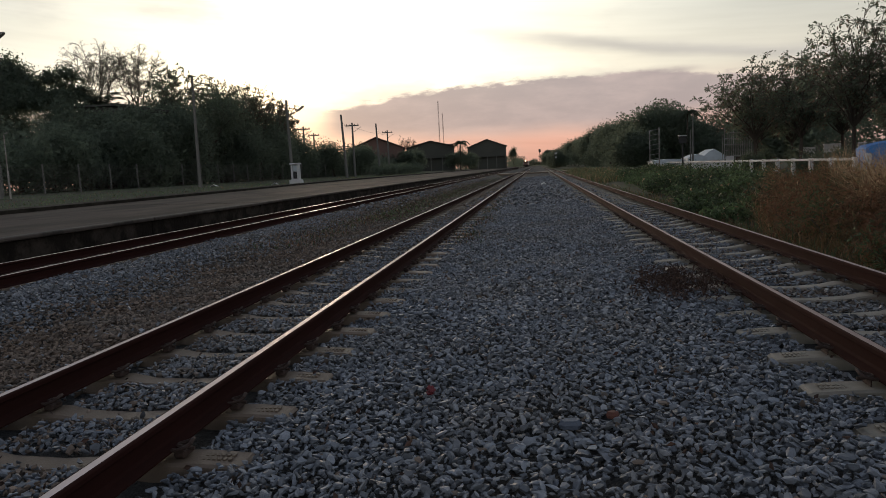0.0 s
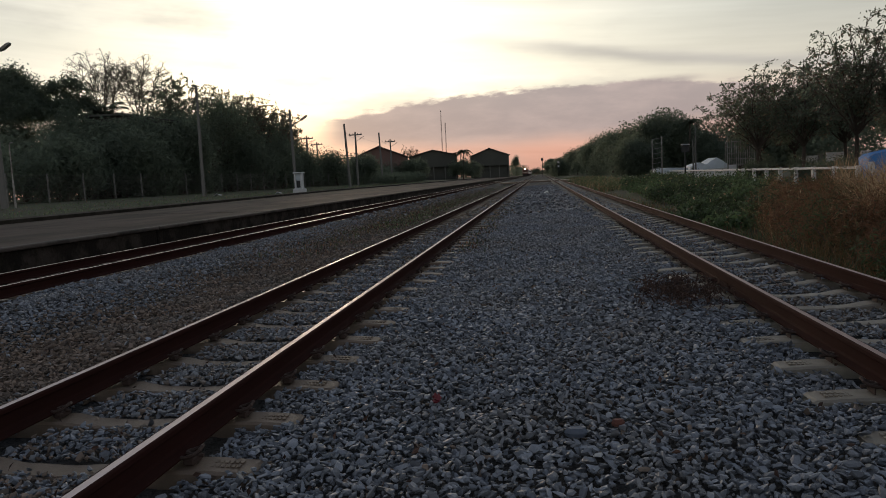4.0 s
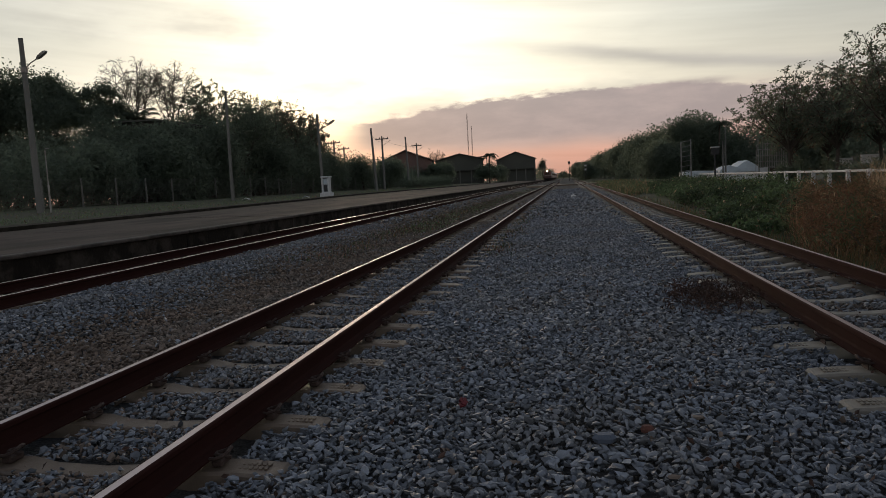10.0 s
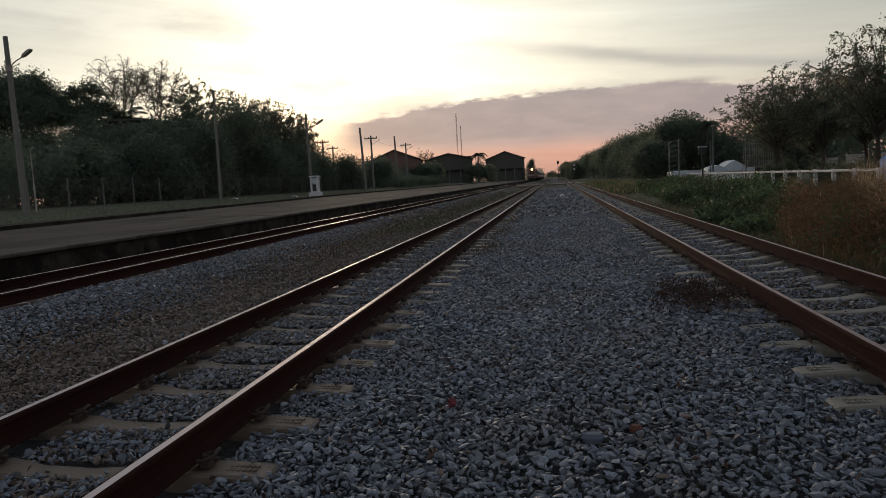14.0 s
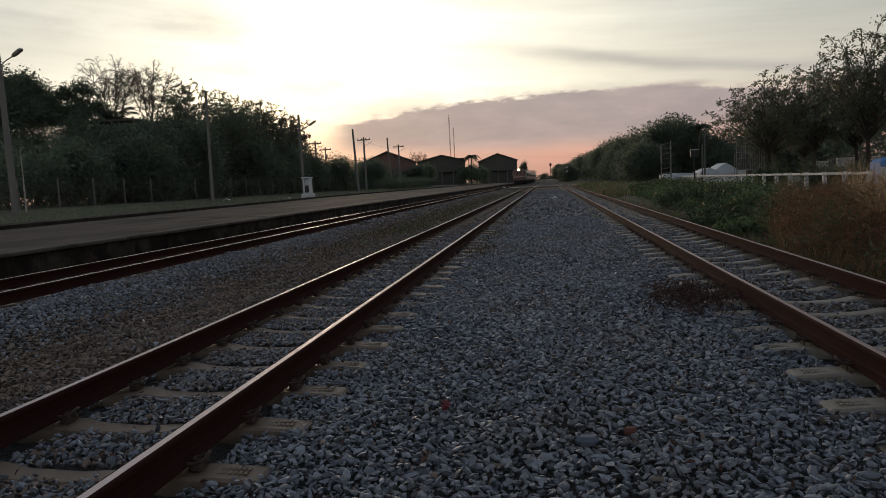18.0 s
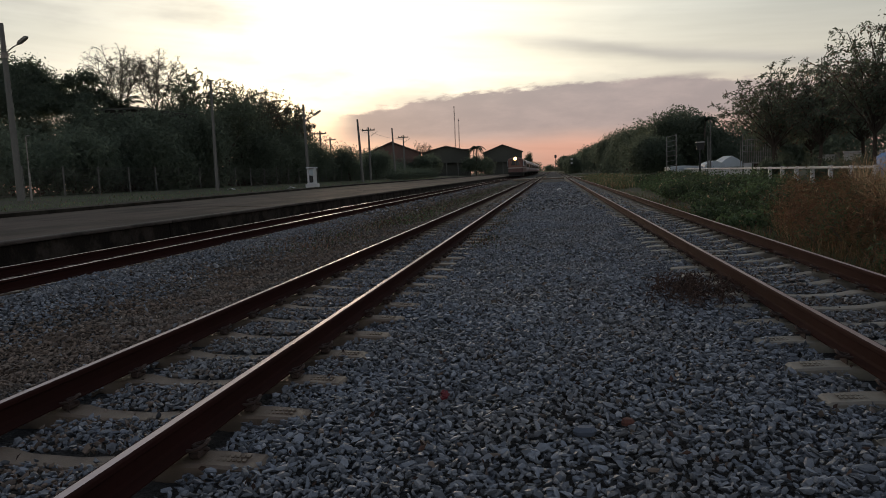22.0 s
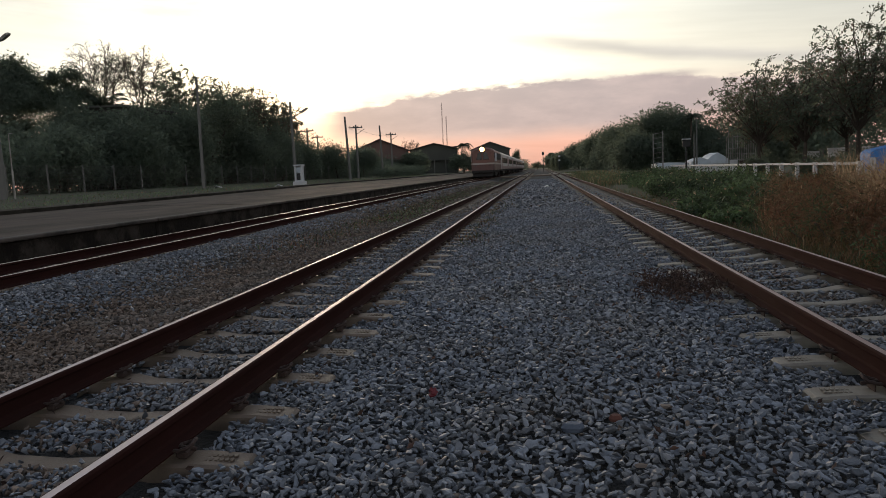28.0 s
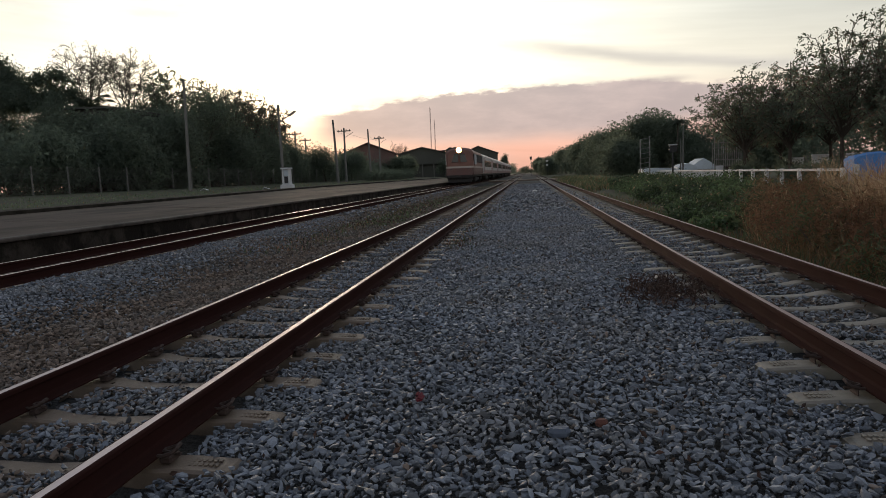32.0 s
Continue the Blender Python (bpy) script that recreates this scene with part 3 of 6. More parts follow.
def chip_shapes(kind, count):
    """Irregular stone chips as (vertices, triangles)."""
    if kind == "near":
        g = (1 + 5 ** 0.5) / 2
        v = np.array([(-1, g, 0), (1, g, 0), (-1, -g, 0), (1, -g, 0), (0, -1, g), (0, 1, g), (0, -1, -g), (0, 1, -g), (g, 0, -1), (g, 0, 1), (-g, 0, -1), (-g, 0, 1)]) / 1.9
        f = np.array([(0, 11, 5), (0, 5, 1), (0, 1, 7), (0, 7, 10), (0, 10, 11), (1, 5, 9), (5, 11, 4), (11, 10, 2), (10, 7, 6), (7, 1, 8),
                      (3, 9, 4), (3, 4, 2), (3, 2, 6), (3, 6, 8), (3, 8, 9), (4, 9, 5), (2, 4, 11), (6, 2, 10), (8, 6, 7), (9, 8, 1)])
        spread = 0.25
    elif kind == "mid":
        v = np.array([(x, y, z) for z in (-1, 1) for y in (-1, 1) for x in (-1, 1)]) * 0.62
        f = np.array([(0, 2, 3), (0, 3, 1), (4, 5, 7), (4, 7, 6), (0, 1, 5), (0, 5, 4), (2, 6, 7), (2, 7, 3), (0, 4, 6), (0, 6, 2), (1, 3, 7), (1, 7, 5)])
        spread = 0.32
    else:
        v = np.array([(1, 0, 0), (-1, 0, 0), (0, 1, 0), (0, -1, 0), (0, 0, 1), (0, 0, -1)], float)
        f = np.array([(0, 2, 4), (2, 1, 4), (1, 3, 4), (3, 0, 4), (2, 0, 5), (1, 2, 5), (3, 1, 5), (0, 3, 5)])
        spread = 0.35
    out = []
    for _ in range(count):
        w = v * (1 + rng.uniform(-spread, spread, v.shape))
        # shear off one side for a broken face
        for i, cut in enumerate((0.30, 0.26, 0.32, 0.36, 0.42) if kind == "near" else (0.34, 0.36, 0.42)):
            n = np.array([rng.normal(0, 0.22), rng.normal(0, 0.22), 1.0]) if i == 0 else rng.normal(size=3)
            n /= np.linalg.norm(n)
            d = w @ n
            w = w - np.outer(np.clip(d - cut, 0, None), n)
        out.append(w * np.array([1.22, rng.uniform(0.6, 1.0), rng.uniform(0.5, 0.85)]))
    return np.array(out), f


def random_turns(n, tilt=0.2):
    """Turns of chips that came to lie mostly flat."""
    yaw = rng.uniform(0, math.pi, n)
    q = np.stack([np.cos(yaw), rng.normal(0, tilt, n), rng.normal(0, tilt, n), np.sin(yaw)], 1)
    q /= np.linalg.norm(q, axis=1)[:, None]
    w, x, y, z = q.T
    return np.stack([1 - 2 * (y * y + z * z), 2 * (x * y - z * w), 2 * (x * z + y * w), 2 * (x * y + z * w), 1 - 2 * (x * x + z * z), 2 * (y * z - x * w),
                     2 * (x * z - y * w), 2 * (y * z + x * w), 1 - 2 * (x * x + y * y)], 1).reshape(-1, 3, 3)


def stone_field(kind, y_lo, y_hi, cell, r_lo, r_hi, layers=1, ahead=True):
    xs = np.arange(-6.1, 3.45, cell)
    ys = np.arange(y_lo, y_hi, cell)
    gx, gy = np.meshgrid(xs, ys)
    x = np.concatenate([gx.ravel()] * layers)
    y = np.concatenate([gy.ravel()] * layers)
    x = x + rng.uniform(-0.6, 0.6, x.shape) * cell
    y = y + rng.uniform(-0.6, 0.6, y.shape) * cell
    keep = (x > -0.92 * y - 0.9) & (x < 0.62 * y + 0.5) & (y > 1.6)
    if not ahead:
        keep = ~keep
    for cx, y0, cover, half in ((T1_X, T1_Y0, 0.06, SLEEPER_HALF), (T2_X, T2_Y0, 0.05, SLEEPER_HALF), (T3_X, T3_Y0, 0.08, 0.6)):
        near = np.abs(x - cx) < half + 0.02
        k = np.abs((y - y0 + STEP / 2) % STEP - STEP / 2)
        end = np.clip((np.abs(x - cx) - 0.72) * 1.2, 0, 0.2)
        on = near & (k < 0.068 + 0.5 * r_hi) & (rng.uniform(size=x.shape) > cover * 0.35 + end * 0.4 + 0.35 * (np.abs(np.abs(x - cx) - GAUGE / 2 + 0.13) < 0.06))
        rail = np.abs(np.abs(x - cx) - GAUGE / 2) < 0.085
        keep &= ~on & ~rail
    if kind == "near":
        keep &= ~((x > LOOSE[0]) & (x < LOOSE[1]) & (y > LOOSE[2]) & (y < LOOSE[3]))
    x, y = x[keep], y[keep]
    n = len(x)
    low = np.arange(len(keep))[keep] < len(keep) // 2 if layers > 1 else np.zeros(n, bool)
    r = r_lo + (r_hi - r_lo) * rng.uniform(size=n) ** 1.6
    ripple = 0.018 * np.sin(x * 3.1 + y * 1.7) + 0.014 * np.sin(x * 7.3 - y * 2.9)
    z = bed_z(x) + ripple * 0.7 + rng.uniform(-1.2, 0.6, n) * r - 0.012 - np.where(low, 0.022, 0)
    inside = (np.abs(x - T1_X) < 0.5) | (np.abs(x - T2_X) < 0.5)
    z = np.where(inside, np.minimum(z, -0.004 - rng.uniform(0.2, 0.8, n) * r), z)
    shapes, f = chip_shapes(kind, 40)
    pick = rng.integers(0, len(shapes), n)
    turns = random_turns(n)
    v = np.einsum("nij,nkj->nki", turns, shapes[pick]) * r[:, None, None] + np.stack([x, y, z], 1)[:, None, :]
    k = shapes.shape[1]
    loops = (f[None] + (np.arange(n) * k)[:, None, None]).reshape(-1)
    brown = np.clip(1 - np.abs(x + 4.0) / (1.45 + np.clip((y - 9) / 14, 0, 1)), 0, 0.62) * 1.5 + 0.03 + 0.25 * ((np.abs(x - T1_X) < 0.6) | (np.abs(x - T2_X) < 0.6))
    is_brown = rng.uniform(size=n) < brown
    return v.reshape(-1, 3), loops, np.full(n * len(f), 3), np.repeat(is_brown.astype(int), len(f))


def build_loose_stones(bed):
    """The stones nearest to the walker, each one on its own."""
    shapes, f = chip_shapes("near", 40)
    meshes = []
    for w in shapes:
        r = 0.0145 + 0.0215 * rng.uniform() ** 1.6
        meshes.append(array_mesh("stone", w * r, f.ravel(), np.full(len(f), 3), [M_STONE_LOOSE]))
    cell = 0.0315
    for gx in np.arange(LOOSE[0] + cell / 2, LOOSE[1], cell):
        for gy in np.arange(LOOSE[2] + cell / 2, LOOSE[3], cell):
            x, y = gx + rng.uniform(-0.6, 0.6) * cell, gy + rng.uniform(-0.6, 0.6) * cell
            ob = part("stone", meshes[rng.integers(0, len(meshes))], None, bed)
            z = float(bed_z(x)) + 0.013 * math.sin(x * 3.1 + y * 1.7) - 0.012 + rng.uniform(-1.2, 0.6) * 0.022
            ob.matrix_basis = pose(x, y, z, float(rng.normal(0, 20)), float(rng.normal(0, 20)), float(rng.uniform(0, 360)))


LOOSE = (-0.28, 0.29, 2.5, 3.05)


def build_stones():
    for kind, y_lo, y_hi, cell, r_lo, r_hi, ahead in (("far", -16.0, -5.0, 0.075, 0.036, 0.062, False), ("far", -5.0, 8.0, 0.05, 0.024, 0.043, False), ("near", 1.56, 5.2, 0.0265, 0.0130, 0.032, True), ("mid", 5.2, 9.0, 0.0295, 0.0135, 0.034, True), ("mid", 9.0, 21.0, 0.042, 0.017, 0.037, True),
                                                       ("far", 21.0, 70.0, 0.125, 0.045, 0.088, True)):
        v, loops, sizes, mi = stone_field(kind, y_lo, y_hi, cell, r_lo, r_hi, 1, ahead)
        ob = new("ballast_stones", array_mesh("ballast_stones", v, loops, sizes, [M_STONE, M_STONE_BROWN], mi))
        tagged(ob, "loose angular grey ballast stones with brown patches", "ballast", kind="stuff")


def build_platform():
    """A long low island platform with a dark patchy retaining face, joints and a kerb along its back."""
    p = thing("platform", (0, 0, 0), "low worn concrete railway platform with a dark patchy edge", "platform", kind="structure")
    r = random.Random(4)
    y = -28.0
    edge = lambda yy: -8.22
    back = lambda yy: float(np.interp(yy, [0, 15, 30, 55, 90, 300], [-12.6, -13.3, -14.6, -17.0, -17.2, -16.5]))
    while y < 330:
        y2 = y + (6.0 if y < 60 else 15.0)
        s = Shape()
        zf, zb = 0.475 + r.uniform(-0.006, 0.006), 0.61
        ring = lambda yy: [(edge(yy) - 0.225, yy, zf - 0.05), (edge(yy) - 0.225, yy, zf + 0.01), (back(yy), yy, zb), (back(yy) - 0.02, yy, zf - 0.05)]
        s.loft([ring(y + 0.008), ring(y2 - 0.008)])
        part("paving_slab", s, M_PLATFORM, p)
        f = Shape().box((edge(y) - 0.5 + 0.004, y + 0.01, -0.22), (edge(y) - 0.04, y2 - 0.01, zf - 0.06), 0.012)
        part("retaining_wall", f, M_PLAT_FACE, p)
        c = Shape().box((edge(y) - 0.22, y + 0.006, zf - 0.058), (edge(y) + 0.04 + r.uniform(-0.01, 0.01), y2 - 0.006, zf + 0.012), 0.018)
        part("coping", c, M_COPING, p)
        k = Shape()
        k.loft([[(back(yy) - 0.25, yy, 0.3), (back(yy) - 0.25, yy, zb + 0.12), (back(yy) - 0.03, yy, zb + 0.14), (back(yy), yy, zb + 0.10), (back(yy), yy, 0.3)] for yy in (y + 0.006, y2 - 0.006)])
        km = k.mesh("kerb", [M_KERB, M_KERB_FACE])
        # front faces take the shade-darkened colour, tops the plain concrete
        for q in km.polygons:
            q.material_index = 1 if q.normal.x > 0.85 else 0
        part("kerb", km, None, p)
        y = y2


def build_crossing():
    c = thing("level_crossing", (0, 0, 0), "pale concrete slabs of a distant level crossing over the tracks", "level crossing", kind="structure")
    for x0, x1 in ((-5.6, -2.85), (-2.62, -1.8), (-1.55, 1.58), (1.82, 2.62), (2.86, 4.6)):
        for y in (99.0, 101.4):
            part("crossing_slab", Shape().box((x0, y, -0.1), (x1, y + 2.3, 0.155), 0.02), M_SLEEPER, c)


# ---- vegetation ----


def leaf_arrays(centres, size, fold=0.25, droop=0.0, wide=0.26):
    """Small folded leaves at the given centres: four corners and two faces each."""
    n = len(centres)
    a = rng.normal(size=(n, 3))
    a[:, 2] -= droop
    a /= np.linalg.norm(a, axis=1)[:, None]
    b = np.cross(a, rng.normal(size=(n, 3)))
    b /= np.linalg.norm(b, axis=1)[:, None] + 1e-9
    c = np.cross(a, b)
    s = (size * rng.uniform(0.6, 1.35, n))[:, None]
    v = np.stack([centres - a * s * 0.5, centres + b * s * wide + c * s * fold * 0.4, centres + a * s * 0.5, centres - b * s * wide + c * s * fold * 0.4], 1)
    k = np.arange(n)[:, None] * 4
    loops = np.concatenate([k, k + 1, k + 2, k, k + 2, k + 3], 1).ravel()
    return v.reshape(-1, 3), loops, np.full(2 * n, 3)


def grow(height, spread, r0, levels, fan, seed, fork=0.3, lean=0.0, up=0.5, dome=0.0, vase=False, first=0):
    """Limbs of a tree: a list of (points, radii) and the twig ends, scaled to the height and spread."""
    r = random.Random(seed)
    limbs, tips = [], []

    def limb(p, d, length, rad, level):
        pts, rads = [p], [rad]
        steps = 3
        for i in range(steps):
            d = (d + Vector((r.gauss(0, 0.16), r.gauss(0, 0.16), r.gauss(0, 0.10) + 0.05 * up))).normalized()
            p = p + d * length / steps
            pts.append(p)
            rads.append(rad * (1 - 0.42 * (i + 1) / steps))
        limbs.append((pts, rads, level))
        if level >= levels:
            tips.append((pts[-1], pts[-2]))
            return
        n = fan + (1 if r.random() < 0.4 else 0)
        if level == 0 and first:
            n = first
        turn = r.uniform(0, 6.28)
        for k in range(n):
            w = turn + 6.283 * k / n + r.uniform(-0.5, 0.5)
            tilt = r.uniform(0.35, 0.95)
            side = d.orthogonal().normalized()
            side.rotate(Matrix.Rotation(w, 3, d))
            q = (d * math.cos(tilt) + side * math.sin(tilt)).normalized()
            limb(pts[-1] if r.random() < 0.7 else pts[-2], q, length * r.uniform(0.6, 0.88), rads[-1] * r.uniform(0.55, 0.75), level + 1)

    limb(Vector((0, 0, 0)), Vector((lean, 0.05, 1)).normalized(), height * fork, r0, 0)
    ends = np.array([p for p, _ in tips])
    kz = height / max(ends[:, 2].max(), 0.1)
    high = ends[ends[:, 2] > 0.62 * ends[:, 2].max()] if vase else ends
    half = np.percentile(np.hypot(high[:, 0], high[:, 1]), 90 if vase else 96)
    kx = spread / max(half, 0.1)
    def scale(p):
        rho = min(1.1, math.hypot(p.x, p.y) * kx / spread)
        return Vector((p.x * kx, p.y * kx, p.z * kz * (1 - dome * rho * rho)))

    limbs = [([scale(p) for p in pts], rads, lv) for pts, rads, lv in limbs]
    return limbs, np.array([scale(p) for p, _ in tips])


def build_tree(name, at, height, spread, label, leaf=M_LEAF, n_leaves=9000, leaf_size=0.2, r0=None, levels=4, fan=3, seed=1, fork=0.28,
               puff=0.5, twig_level=9, group="", hang=0.0, second=None, squash=0.7, twig=0.012, low=0.05, dome=0.0, vase=False, wild=0.0, first=0, up=0.5):
    t = thing(name, at, label, "tree", group)
    limbs, tips = grow(height * 0.96, spread * 0.92, r0 or height * 0.028, levels, fan, seed, fork, up=up, dome=dome, vase=vase, first=first)
    wood = Shape()
    for pts, rads, lv in limbs:
        if lv <= twig_level:
            wood.tube(pts, [max(q, twig) for q in rads], 7 if lv < 2 else 4, cap=False)
    base = [(0, 0, -0.25), (0, 0, 0.02)]
    wood.tube(base, [(r0 or height * 0.028) * 1.35, (r0 or height * 0.028) * 1.02], 9)
    part("trunk", wood, M_TRUNK if n_leaves > 1500 else M_TWIG, t)
    if n_leaves:
        weight = rng.uniform(0.3, 1.7, len(tips)) * np.exp(rng.normal(0, wild, len(tips)))
        pick = rng.choice(len(tips), n_leaves, p=weight / weight.sum())
        off = rng.normal(size=(n_leaves, 3))
        off *= (puff * 2.0 * rng.uniform(size=n_leaves) ** 0.5 / np.linalg.norm(off, axis=1))[:, None]
        off *= np.array([1, 1, squash])
        off[:, 2] -= hang * rng.uniform(0, 1.6, n_leaves) ** 2
        c = tips[pick] + off
        c[:, 2] = np.maximum(c[:, 2], 0.05)
        sunk = c[:, 2] < low
        high = tips[tips[:, 2] > low + 0.4]
        if sunk.any() and len(high):
            c[sunk] = high[rng.integers(0, len(high), sunk.sum())] + np.abs(off[sunk]) * np.array([0.7, -0.7, 0.7])
        v, loops, sizes = leaf_arrays(c, leaf_size)
        mats, mi = [leaf], None
        if second:
            mats = [leaf, second[0]]
            mi = np.repeat((rng.uniform(size=n_leaves) < second[1] * np.clip(weight[pick], 0, 1.5)).astype(int), 2)
        ob = new("crown", array_mesh("crown", v, loops, sizes, mats, mi))
        ob.parent = t
    return t


def sprig_leaves(at, way, size, droop=0.5, wide=0.2):
    """Drooping leaves that hang outwards from their stalk ends, each folded along its rib."""
    n = len(at)
    a = way + rng.normal(0, 0.55, (n, 3)) - np.array([0, 0, droop])
    a /= np.linalg.norm(a, axis=1)[:, None]
    b = np.cross(a, rng.normal(size=(n, 3)))
    b /= np.linalg.norm(b, axis=1)[:, None] + 1e-9
    c = np.cross(a, b)
    s = (size * rng.uniform(0.6, 1.35, n))[:, None]
    v = np.stack([at, at + a * s * 0.45 + b * s * wide + c * s * 0.08, at + a * s, at + a * s * 0.45 - b * s * wide + c * s * 0.08], 1)
    k = np.arange(n)[:, None] * 4
    loops = np.concatenate([k, k + 1, k + 2, k, k + 2, k + 3], 1).ravel()
    return v.reshape(-1, 3), loops, np.full(2 * n, 3)


def build_spray_tree(name, at, height, spread, low, label, stems=8, sides=8, twigs=5, leaves=8, leaf_size=0.16, leaf=M_LEAF, second=None, r0=0.14, fork=0.3, twig=0.012,
                     reach=0.2, droop=0.5, flat=0.55, seed=1, group="", bark=M_TRUNK, bare=0.38):
    """An open tree: upright stems from a low fork, side branches along their upper half and arching twigs that carry the leaves."""
    t = thing(name, at, label, "tree", group)
    r = random.Random(seed)
    wood, fine = Shape(), Shape()
    foot = Vector((0, 0, height * fork))
    wood.tube([(0, 0, -0.3), (r.gauss(0, 0.06), r.gauss(0, 0.06), height * fork * 0.5), foot], [r0 * 1.3, r0, r0 * 0.85], 8)
    ends, ways = [], []

    def jitter(s):
        return Vector((r.gauss(0, s), r.gauss(0, s), r.gauss(0, s * 0.7)))

    for k in range(stems):
        w = 6.283 * (k * 0.618 + r.uniform(-0.08, 0.08))
        rho = math.sqrt((k + 0.4) / stems)
        top = Vector((math.cos(w) * spread * rho, math.sin(w) * spread * rho, low + (height - low) * (1 - flat * rho * rho) * r.uniform(0.86, 1.0)))
        bend = Vector((top.x * 0.35, top.y * 0.35, foot.z + (top.z - foot.z) * 0.55))
        pts = []
        for i in range(8):
            u = i / 7
            pts.append(foot * (1 - u) ** 2 + bend * 2 * u * (1 - u) + top * u * u + jitter(0.02 * height * u * (1 - u) * 2))
        wood.tube(pts, [r0 * 0.36 * (1 - 0.88 * i / 7) + twig * 0.8 for i in range(8)], 5, cap=False)
        for j in range(sides):
            u = bare + (1 - bare) * (j + r.random()) / sides
            i = min(6, int(u * 7))
            p = pts[i].lerp(pts[i + 1], u * 7 - i)
            along = (pts[i + 1] - pts[i]).normalized()
            out = (along * r.uniform(0.3, 0.9) + jitter(0.55) + Vector((0, 0, 0.15))).normalized()
            ln = height * reach * r.uniform(0.45, 1.0) * (1.15 - 0.45 * u)
            q = [p, p + out * ln * 0.5 + jitter(0.03 * ln), p + out * ln + Vector((0, 0, -0.12 * ln)) + jitter(0.06 * ln)]
            fine.tube(q, [twig * 1.7, twig * 1.25, twig * 0.9], 4, cap=False)
            for m in range(twigs):
                v = 0.25 + 0.75 * (m + r.random()) / twigs
                f = q[0].lerp(q[1], v * 2) if v < 0.5 else q[1].lerp(q[2], v * 2 - 1)
                d = (out * 0.6 + jitter(0.6)).normalized()
                tl = ln * r.uniform(0.25, 0.55)
                e = f + d * tl + Vector((0, 0, -0.22 * droop * tl))
                fine.tube([f, f + d * tl * 0.55 + Vector((0, 0, 0.05 * tl)), e], [twig, twig * 0.8, twig * 0.5], 3, cap=False)
                for _ in range(leaves):
                    g = r.uniform(0.25, 1.0)
                    ends.append(f.lerp(e, g) + jitter(0.04 + 0.10 * tl))
                    ways.append(d)
    part("trunk", wood, bark, t)
    tagged(part("twig_spray", fine, M_TWIG, t), kind="stuff")
    if ends:
        v, loops, sizes = sprig_leaves(np.array(ends), np.array(ways), leaf_size, droop)
        mi = None if not second else np.repeat((rng.uniform(size=len(ends)) < second[1]).astype(int), 2)
        ob = new("crown", array_mesh("crown", v, loops, sizes, [leaf] + ([second[0]] if second else []), mi))
        ob.parent = t
    return t


def build_shrub(name, at, rx, ry, h, n_leaves, leaf_size, label, mat=M_BUSH, seed=1, stems=14, group="", second=None, category="bush", wide=0.26):
    """Stems from one foot with leafy clumps on them."""
    t = thing(name, at, label, category, group)
    r = random.Random(seed)
    wood, tips = Shape(), []
    for i in range(stems):
        w, d = r.uniform(0, 6.283), r.uniform(0.15, 1) ** 0.6
        top = Vector((math.cos(w) * rx * d, math.sin(w) * ry * d, h * r.uniform(0.55, 1.0) * (1.1 - 0.5 * d)))
        foot = Vector((top.x * 0.35, top.y * 0.35, -0.08))
        mid = foot.lerp(top, 0.55) + Vector((r.gauss(0, 0.06), r.gauss(0, 0.06), 0.08 * h))
        wood.tube([foot, mid, top], [0.014, 0.010, 0.004], 4, cap=False)
        tips += [np.array(top), np.array(mid.lerp(top, 0.5)), np.array(mid)]
    part("branching", wood, M_TWIG, t)
    tips = np.array(tips)
    weight = rng.uniform(0.2, 1.8, len(tips))
    pick = rng.choice(len(tips), n_leaves, p=weight / weight.sum())
    c = tips[pick] + rng.normal(size=(n_leaves, 3)) * np.array([rx, ry, h]) * 0.16
    c[:, 2] = np.maximum(c[:, 2], 0.02)
    v, loops, sizes = leaf_arrays(c, leaf_size, wide=wide)
    mi = None if not second else np.repeat((rng.uniform(size=n_leaves) < second[1]).astype(int), 2)
    ob = new("leaves", array_mesh("leaves", v, loops, sizes, [mat] + ([second[0]] if second else []), mi))
    ob.parent = t
    return t


def build_grass(name, label, x, y, height, width, mats, share, lean=0.35, category="grass"):
    """Tall bent blades rooted at the points (x, y)."""
    n = len(x)
    z = np.array([ground_z(q) for q in x]) - 0.02
    h = height * rng.uniform(0.45, 1.25, n)
    w = rng.uniform(0, 6.283, n)
    d = np.stack([np.cos(w), np.sin(w)], 1) * (h * np.abs(rng.normal(0, lean, n)))[:, None]
    e = rng.uniform(0, 6.283, n)
    side = np.stack([np.cos(e), np.sin(e), np.zeros(n)], 1) * (width * rng.uniform(0.6, 1.4, n))[:, None]
    base = np.stack([x, y, z], 1)
    mid = base + np.concatenate([d * 0.30, (h * 0.62)[:, None]], 1)
    tip = base + np.concatenate([d, (h * rng.uniform(0.86, 1.0, n))[:, None]], 1)
    v = np.stack([base - side, base + side, mid + side * 0.8, mid - side * 0.8, tip], 1).reshape(-1, 3)
    k = np.arange(n)[:, None] * 5
    loops = np.concatenate([k, k + 1, k + 2, k + 3, k + 3, k + 2, k + 4], 1).ravel()
    mi = np.repeat(rng.choice(len(mats), n, p=share), 2)
    ob = new(name, array_mesh(name, v, loops, np.tile([4, 3], n), mats, mi))
    return tagged(ob, label, category, kind="stuff")


